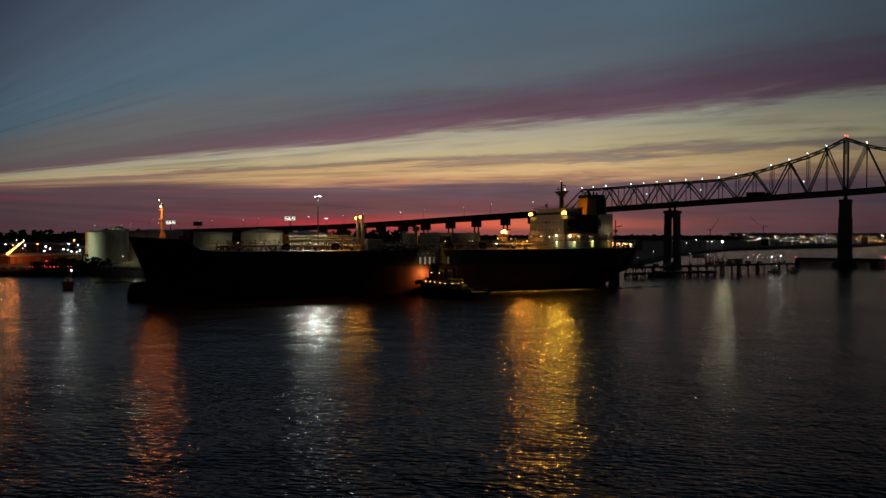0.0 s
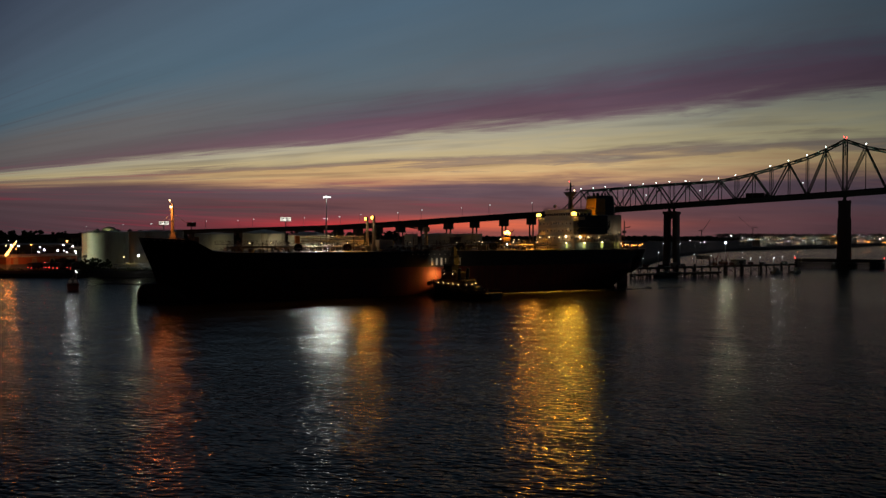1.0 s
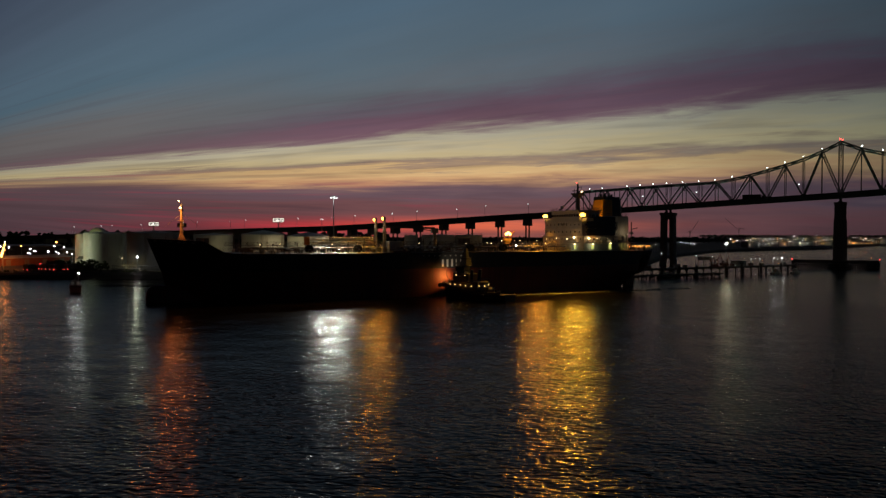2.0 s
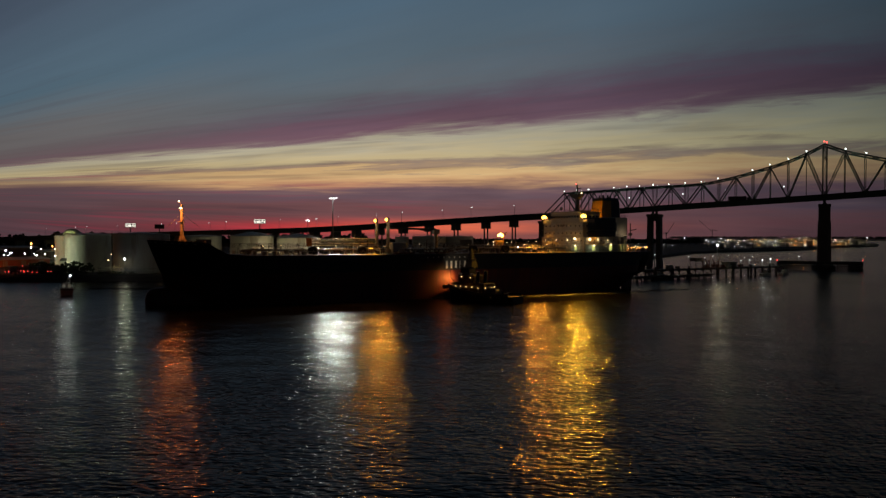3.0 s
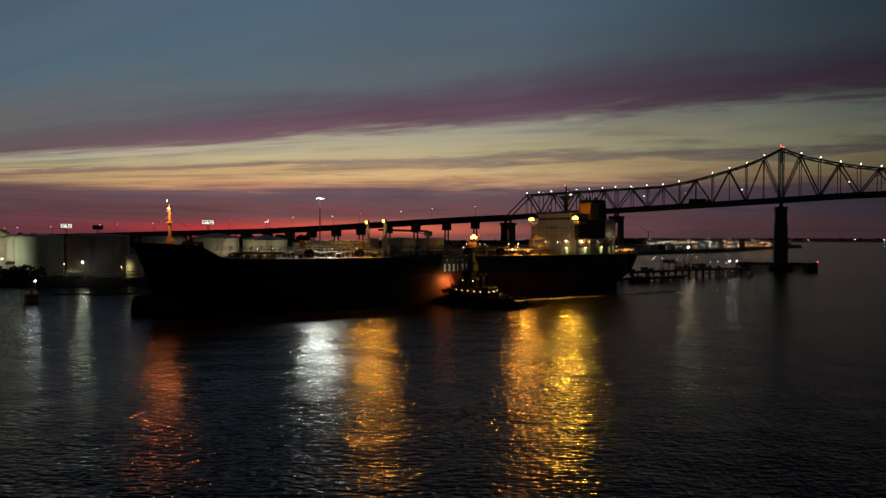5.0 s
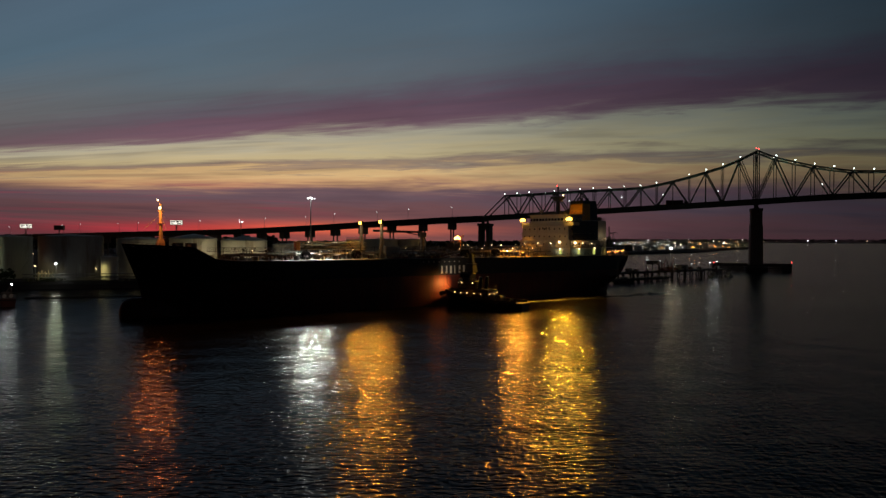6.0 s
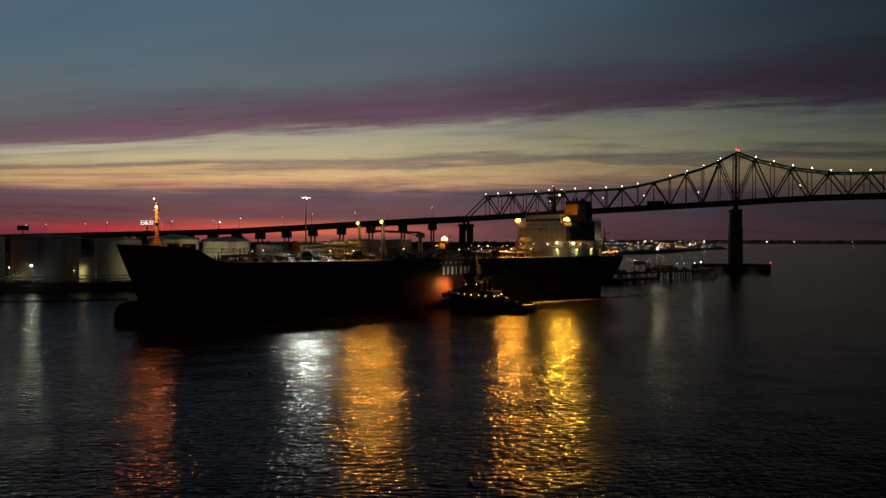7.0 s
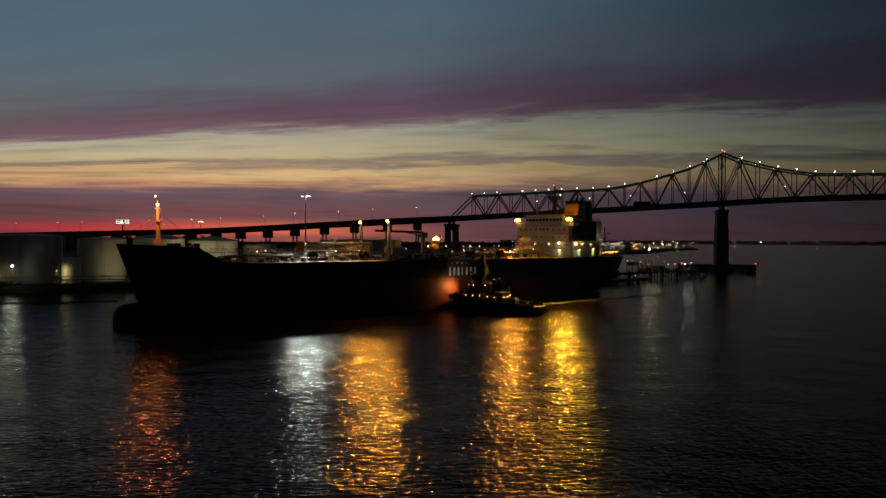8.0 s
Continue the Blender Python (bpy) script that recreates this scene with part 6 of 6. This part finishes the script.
for i, (x, reach, top) in enumerate(((49, 3.2, 6.2), (51.5, -2.6, 5.4), (54, 3.4, 6.6), (57.5, -3.0, 5.0), (61, 2.4, 5.8))):
    ob = thing("oil_loader", JET @ pose(x, -1.8, 4.8), "rusty oil loader with bent arms on the jetty edge", "oil loader", "jetty oil loaders")
    part("riser", Mesh().tube((0, 0, 0), (0, 0, top * 0.6), 0.24, k=8).turned([(0.5, 0), (0.5, 0.2)], 0, 0, 10), RUST, ob, smooth=True)
    part("inner_arm", Mesh().tube((0, 0, top * 0.6), (reach * 0.5, 0, top), 0.17, k=8), RUST, ob, smooth=True)
    part("outer_arm", Mesh().tube((reach * 0.5, 0, top), (reach, -0.6, top * 0.25), 0.13, k=8), PIPE, ob, smooth=True)
    part("counterweight", Mesh().chamfer(-reach * 0.16 - 0.4, -reach * 0.16 + 0.4, -0.35, 0.35, top * 0.5, top * 0.5 + 0.7, 0.08), RUST, ob)
part("jetty_railing", railing([(0, 2.8, 4.8), (115, 2.8, 4.8)], 2.4, 1.1, 2), TIMBER, bpy.data.objects["jetty"])
for x, w, h in ((8, 3.0, 1.4), (18, 2.2, 1.0), (27, 4.0, 1.8), (33, 2.0, 1.2), (82, 2.6, 1.3), (91, 2.0, 1.0), (109, 2.4, 1.2)):
    ob = thing("jetty_crate", JET @ pose(x, 0.8, 4.8, 0, 0, 7 * math.sin(x)), "weathered crate on the jetty planks", "crate", "jetty crates")
    part("box", Mesh().chamfer(-w / 2, w / 2, -0.8, 0.8, 0, h, 0.06), SHED if x % 2 else RUST, ob)
    part("lid", Mesh().chamfer(-w / 2 - 0.06, w / 2 + 0.06, -0.86, 0.86, h, h + 0.12, 0.03), PLANK, ob)
for x in (12, 24, 36, 57, 69, 84, 100, 113):
    ob = thing("mooring_dolphin", JET @ pose(x, -3.9, 0), "cluster of three dark mooring piles", "piles", "mooring dolphins")
    for dx, dy in ((0, 0), (0.6, 0.2), (0.3, -0.5)):
        part("timber_post", Mesh().tube((dx * 1.6, dy * 1.6, -3), (dx, dy, 5.6 + dx), 0.3, 0.26, 8), TIMBER, ob)
    part("binding", Mesh().tube((0.3, -0.1, 4.4), (0.3, -0.1, 4.8), 0.75, k=10), GIRDER, ob)
low_dock = jetty((88, 360), (140, 386), 4.0, 2.2, "low floating walkway below the long jetty", 5.0)
for x, y, turn in ((101, 366, 26), (176, 404, 28), (190, 410, 30)):
    ob = thing("workboat", pose(x, y, 0, 0, 0, turn), "small moored workboat beside the jetty", "boat", "moored workboats")
    k = 12.0 if x < 150 else 7.5
    part("hull", Mesh().loft([[(k * f, yy * w, zz) for yy, zz in ((-1, 1.1), (-0.8, -0.5), (0.8, -0.5), (1, 1.1))] for f, w in ((0, 1.5), (0.3, 1.7), (0.7, 1.5), (0.92, 0.7), (1.0, 0.1))]), HULL if x < 150 else SHIP_WHITE, ob, smooth=True)
    part("cabin", Mesh().chamfer(k * 0.3, k * 0.6, -1.0, 1.0, 1.1, 2.9, 0.15), SHIP_WHITE, ob)
    part("window", Mesh().box(k * 0.34, k * 0.56, -1.03, -0.98, 2.0, 2.6), GLASS, ob)

# timber fender round the river pier
fender = thing("pier_fender", BRIDGE, "dark timber fender wall round the bridge pier", "fender")
fence = [((27, 15), (-14, 15)), ((27, -13), (-14, -13)), ((27, 15), (27, -13)), ((-14, 15), (-22, 1)), ((-14, -13), (-22, 1))]
for (x0, y0), (x1, y1) in fence:
    a, b = Vector((x0, y0, 0)), Vector((x1, y1, 0))
    k = max(2, int((b - a).length / 1.3))
    for i in range(k + 1):
        q = a.lerp(b, i / k)
        part("fender_post", Mesh().tube((q.x, q.y, -3), (q.x, q.y, 5.4 + rng.uniform(-0.3, 0.3)), 0.32, 0.28, 7), TIMBER, fender)
    for z in (1.4, 3.0, 4.6):
        part("wale", Mesh().beam(a + Vector((0, 0, z)), b + Vector((0, 0, z)), 0.5, 0.5 if z < 4 else 0.9), TIMBER, fender)
for px, py in ((-22, 1), (27, 15)):
    part("fender_light", Mesh().ball(px, py, 6.3, 0.3, 6).tube((px, py, 5.0), (px, py, 6.2), 0.08, k=6), BULB_RED, fender)
part("pier_footing", Mesh().chamfer(-7, 7, -11, 11, -3, 3.2, 0.6), CONCRETE, fender)

# ---- lit building and town beyond the bridge ----
depot = shed(199, 830, 44, 14, 9, -57, "long low depot with five lit bays", SHED)
for i in range(5):
    part("lit_bay", Mesh().box(-18 + 8.4 * i, -14.6 + 8.4 * i, -7.12, -7.02, 2.5, 7.0), BULB_PALE, depot)
town_spots = []
for i in range(230):
    f = rng.random() ** 1.2
    x, y = 440 + 500 * f + rng.uniform(-10, 10), 1000 + 430 * f + rng.uniform(0, 130)
    town_spots.append((x, y, rng.uniform(6, 16)))
for i, (x, y, z) in enumerate(town_spots):
    bulb_kind = rng.choice((BULB_WHITE, BULB_WARM, BULB_WARM, BULB_SODIUM, BULB_WHITE))
    pole_lamp(x, y, z, bulb_kind, "distant town lamp on a pole", size=rng.choice((0.16, 0.22, 0.26, 0.3, 0.5)))
for i in range(16):
    f = (i + rng.random()) / 16
    ob = thing("town_building", pose(450 + 500 * f, 1045 + 430 * f, LAND_Z, 0, 0, rng.uniform(20, 45)), "distant low building with a few lit windows", "building", "town across the water")
    w, h = rng.uniform(14, 30), rng.uniform(4, 10)
    part("wall_shell", Mesh().box(-w / 2, w / 2, -6, 6, 0, h), SHED, ob)
    part("roof", Mesh().chamfer(-w / 2 - 0.5, w / 2 + 0.5, -6.5, 6.5, h, h + 0.6, 0.2), GIRDER, ob)
    for j in range(int(w / 5)):
        part("window", Mesh().box(-w / 2 + 1.5 + 5 * j, -w / 2 + 2.6 + 5 * j, -6.08, -6.0, h * 0.4, h * 0.55), rng.choice((BULB_PALE, GLASS, BULB_SODIUM, GLASS)), ob)
for x, y in ((268, 850), (282, 870), (300, 888), (338, 960), (330, 955), (345, 965), (240, 800), (255, 835)):
    pole_lamp(x, y, rng.uniform(9, 13), BULB_WHITE, "white lamp on the bank beyond the bridge", size=rng.choice((0.22, 0.3, 0.42)))
for i in range(30):
    x = 1560 + 80 * i + rng.uniform(-60, 60)
    y = float(np.interp(x, [a for a, _ in far_shore], [b for _, b in far_shore])) + 30
    pole_lamp(x, y, rng.uniform(7, 14), rng.choice((BULB_WARM, BULB_WHITE)), "lone lamp on the far shore", size=rng.uniform(0.9, 1.9))
for x, y, h, turn in ((420, 1180, 40, 35), (640, 1500, 52, 140)):
    ob = thing("harbour_crane", pose(x, y, LAND_Z, 0, 0, turn), "faint distant harbour crane", "crane", "distant cranes")
    part("tower", Mesh().beam((0, 0, 0), (0, 0, h * 0.6), 0.9), GIRDER, ob)
    part("jib", Mesh().beam((0, 0, h * 0.5), (h * 0.55, 0, h), 0.45).beam((0, 0, h * 0.6), (-h * 0.2, 0, h * 0.55), 0.7), GIRDER, ob)
# domed water tank and roofs lit above the tank farm
wt = thing("domed_tank", pose(-355, 819, LAND_Z), "domed water tank lit yellow-green", "tank")
part("tank_shell", Mesh().turned([(8.5, 0), (8.5, 18.5)], k=28), TANK_GREY, wt, smooth=True)
part("dome", Mesh().turned([(8.8, 18.5), (8.6, 20.6), (7.2, 23.0), (4.4, 24.8), (0.4, 25.6)], k=28), TANK, wt, smooth=True)

# ---- the lamps' light, and added lights without a bulb ----
ahead = SHIP.to_3x3() @ Vector((-1, 0, 0))
for y in (-13.2, 13.2):
    eye = ship_at(156.6, y, 29.5)
    spot(eye, eye + ahead * 8 + Vector((-2, -10, -9)), 74000 if y < 0 else 56000, (1.0, 0.48, 0.03) if y < 0 else (1.0, 0.36, 0.03), 84, 0.9, 1.0)
    spot(eye, eye + ahead * 3 + Vector((-1, -10, -18)), 50000, (1.0, 0.48, 0.03) if y < 0 else (1.0, 0.38, 0.03), 80, 0.9, 1.0)
    spot(eye, eye + ahead * 10 + Vector((0, 0, -3)), 1300, GOLD, 140, 0.5, 1.0)
lamp(*ship_at(156.6, -9.0, 20.6), 60, GOLD, 0.3)
lamp(*ship_at(157.0, -8.4, 17.2), 40, GREENISH, 0.3)
lamp(*ship_at(162.5, -16.0, 17.3), 40, GREENISH, 0.3)
lamp(*ship_at(163.0, -15.6, 20.6), 60, GOLD, 0.3)
lamp(*ship_at(178.0, -9.2, 17.4), 60, GREENISH, 0.3)
# added light with no bulb, brightens the engine casing
lamp(*ship_at(184.0, -9.8, 23.0), 45, (1.0, 0.78, 0.5), 0.3)
lamp(*ship_at(191.0, -6.0, 18.2), 110, SODIUM, 0.3)
# added light with no bulb, brightens funnel and casing
lamp(*ship_at(172.4, -1.5, 32.4), 300, GOLD, 0.3)
# flood added on the deck to brighten the front of the house
spot(ship_at(131, -9.5, 18.0), ship_at(159, -1, 23.5), 1000, (1.0, 0.82, 0.6), 70, 0.3, 0.8)
spot(ship_at(7.4, -3.2, 29.0), ship_at(-8.0, -58.0, 0.0), 5200, (1.0, 0.2, 0.035), 80, 0.4, 1.0)
lamp(*ship_at(7.6, -2.6, 29.0), 2200, SODIUM, 0.4)
for s, y in ((75.6, -11.0), (80.4, 10.0)):
    eye = ship_at(s, y, 27.3)
    spot(eye, eye + Vector((-8, -10, -8)), 46000, (1.0, 0.38, 0.03), 100, 0.7, 1.0)
    spot(eye, eye + ahead * 8 + Vector((0, -0.8, -4)), 900, GOLD, 140, 0.5, 1.0)
# fill lights added beside the posts, whose own lamps shine away from them
for s, y in ((74.6, -11.6), (79.4, 9.4)):
    lamp(*ship_at(s, y, 24.6), 70, (1.0, 0.8, 0.52), 0.2)
# unseen fill light added above the pipe rack
lamp(*ship_at(64.0, -4.5, 24.0), 330, (1.0, 0.72, 0.36), 0.3)
spot((-49.7, 297.6, 37.4), (-49.0, 262.0, 8), 48000, (0.9, 1.0, 0.8), 62, 1.3, 1.0)
spot((-49.7, 297.6, 37.4), (-47.0, 226.0, 0), 190000, (0.97, 1.0, 0.9), 34, 1.3, 1.0)
lamp(-49.7, 298.7, 37.6, 3000, WHITE, 0.2)
lamp(-49.2, 297.5, 35.0, 160, WHITE, 0.2)
spot((-83.4, 538.8, 33.6), (-83.4, 537, 0), 20000, WHITE, 165, 0.2, 1.0)
spot(ship_at(98.6, -19.6, 7.2), ship_at(97.0, -16, 6.6), 3000, (1.0, 0.4, 0.08), 124, 0.3, 1.0)
spot(TUG @ Vector((4.0, -1.0, 12.6)), ship_at(102.5, -16, 11.7), 700, (1.0, 0.85, 0.6), 120, 0.2, 1.0)
lamp(*(TUG @ Vector((12.0, -5.2, 5.4))), 10, GOLD, 0.2)
lamp(-221, 386, 11.4, 500, SODIUM, 0.5)
lamp(-246, 420, 11.8, 2200, SODIUM, 0.5)
lamp(-290, 470, 12.2, 6500, SODIUM, 0.5)
lamp(-284, 558, 12.0, 500, WHITE, 0.6)
spot((-226, 394, 11.0), (-262, 450, 3.5), 14000, SODIUM, 125, 0.5)
spot((-252, 442, 12.0), (-292, 520, 4.0), 16000, SODIUM, 125, 0.5)
lamp(-262, 578, 12.0, 3000, GREENISH, 0.6)
lamp(-323, 663, 13.2, 4000, SODIUM, 0.6)
lamp(-153.5, 376, 10.4, 260, WHITE, 0.4)
spot((-153.5, 376, 10.4), (-136.0, 330, 0), 1000, GREENISH, 52, 0.4, 0.9)
spot((-160.0, 379.0, 9.0), (-160.0, 383.5, 5.5), 260, (1.0, 0.85, 0.35), 130, 0.2)
spot((-203, 398, 12.4), (-184, 416, 11), 5600, GREENISH, 110, 0.4)
spot((-228, 462, 14.0), (-222, 486, 12), 6000, GREENISH, 110, 0.4)
spot((-138.6, 383, 7.6), (-134.5, 389, 6.0), 420, (1.0, 0.82, 0.32), 120, 0.3)
spot((-112, 388, 8.0), (-116, 404, 9.0), 1100, (1.0, 0.82, 0.4), 120, 0.3)
spot((-88, 404, 9.0), (-90, 424, 9.0), 3200, (1.0, 0.8, 0.45), 150, 0.3)
spot((-64, 408, 9.0), (-66, 428, 10.0), 2600, (1.0, 0.8, 0.45), 150, 0.3)
lamp(-144.6, 284.6, 7.6, 60, WHITE, 0.3)
spot((-143.4, 286.6, 7.9), (-130.0, 244, 0), 520, WHITE, 52, 0.3, 0.9)
q = on_jetty(62.5, -0.8)
lamp(q.x, q.y, 16.6, 300, (1.0, 0.9, 0.55), 0.6)
spot((q.x, q.y, 16.6), (q.x - 20, q.y - 55, 0), 3600, (1.0, 0.95, 0.62), 44, 0.6, 1.0)
# warm fill added off the jetty edge for the oil loaders, no fixture
q = on_jetty(55, -6.0)
lamp(q.x, q.y, 11.0, 130, (1.0, 0.62, 0.3), 0.3)
q = on_jetty(104, -2.2)
lamp(q.x, q.y, 8.2, 90, WHITE, 0.3)
q = on_jetty(97, -2.2)
lamp(q.x, q.y, 8.0, 70, WHITE, 0.3)
lamp(34.0, 417.5, 21.6, 700, (1.0, 0.5, 0.12), 0.6)
for s in list(np.arange(161.4, 0, -29.2)) + [-17, -45, -74, -102]:
    q = BRIDGE @ Vector((s, WIDE * 1.06, up(s) + 1.7))
    lamp(q.x, q.y, q.z, 420, (0.62, 1.0, 0.8), 0.2)
lamp(-355, 800, 22.0, 3500, (0.9, 1.0, 0.4), 0.6)
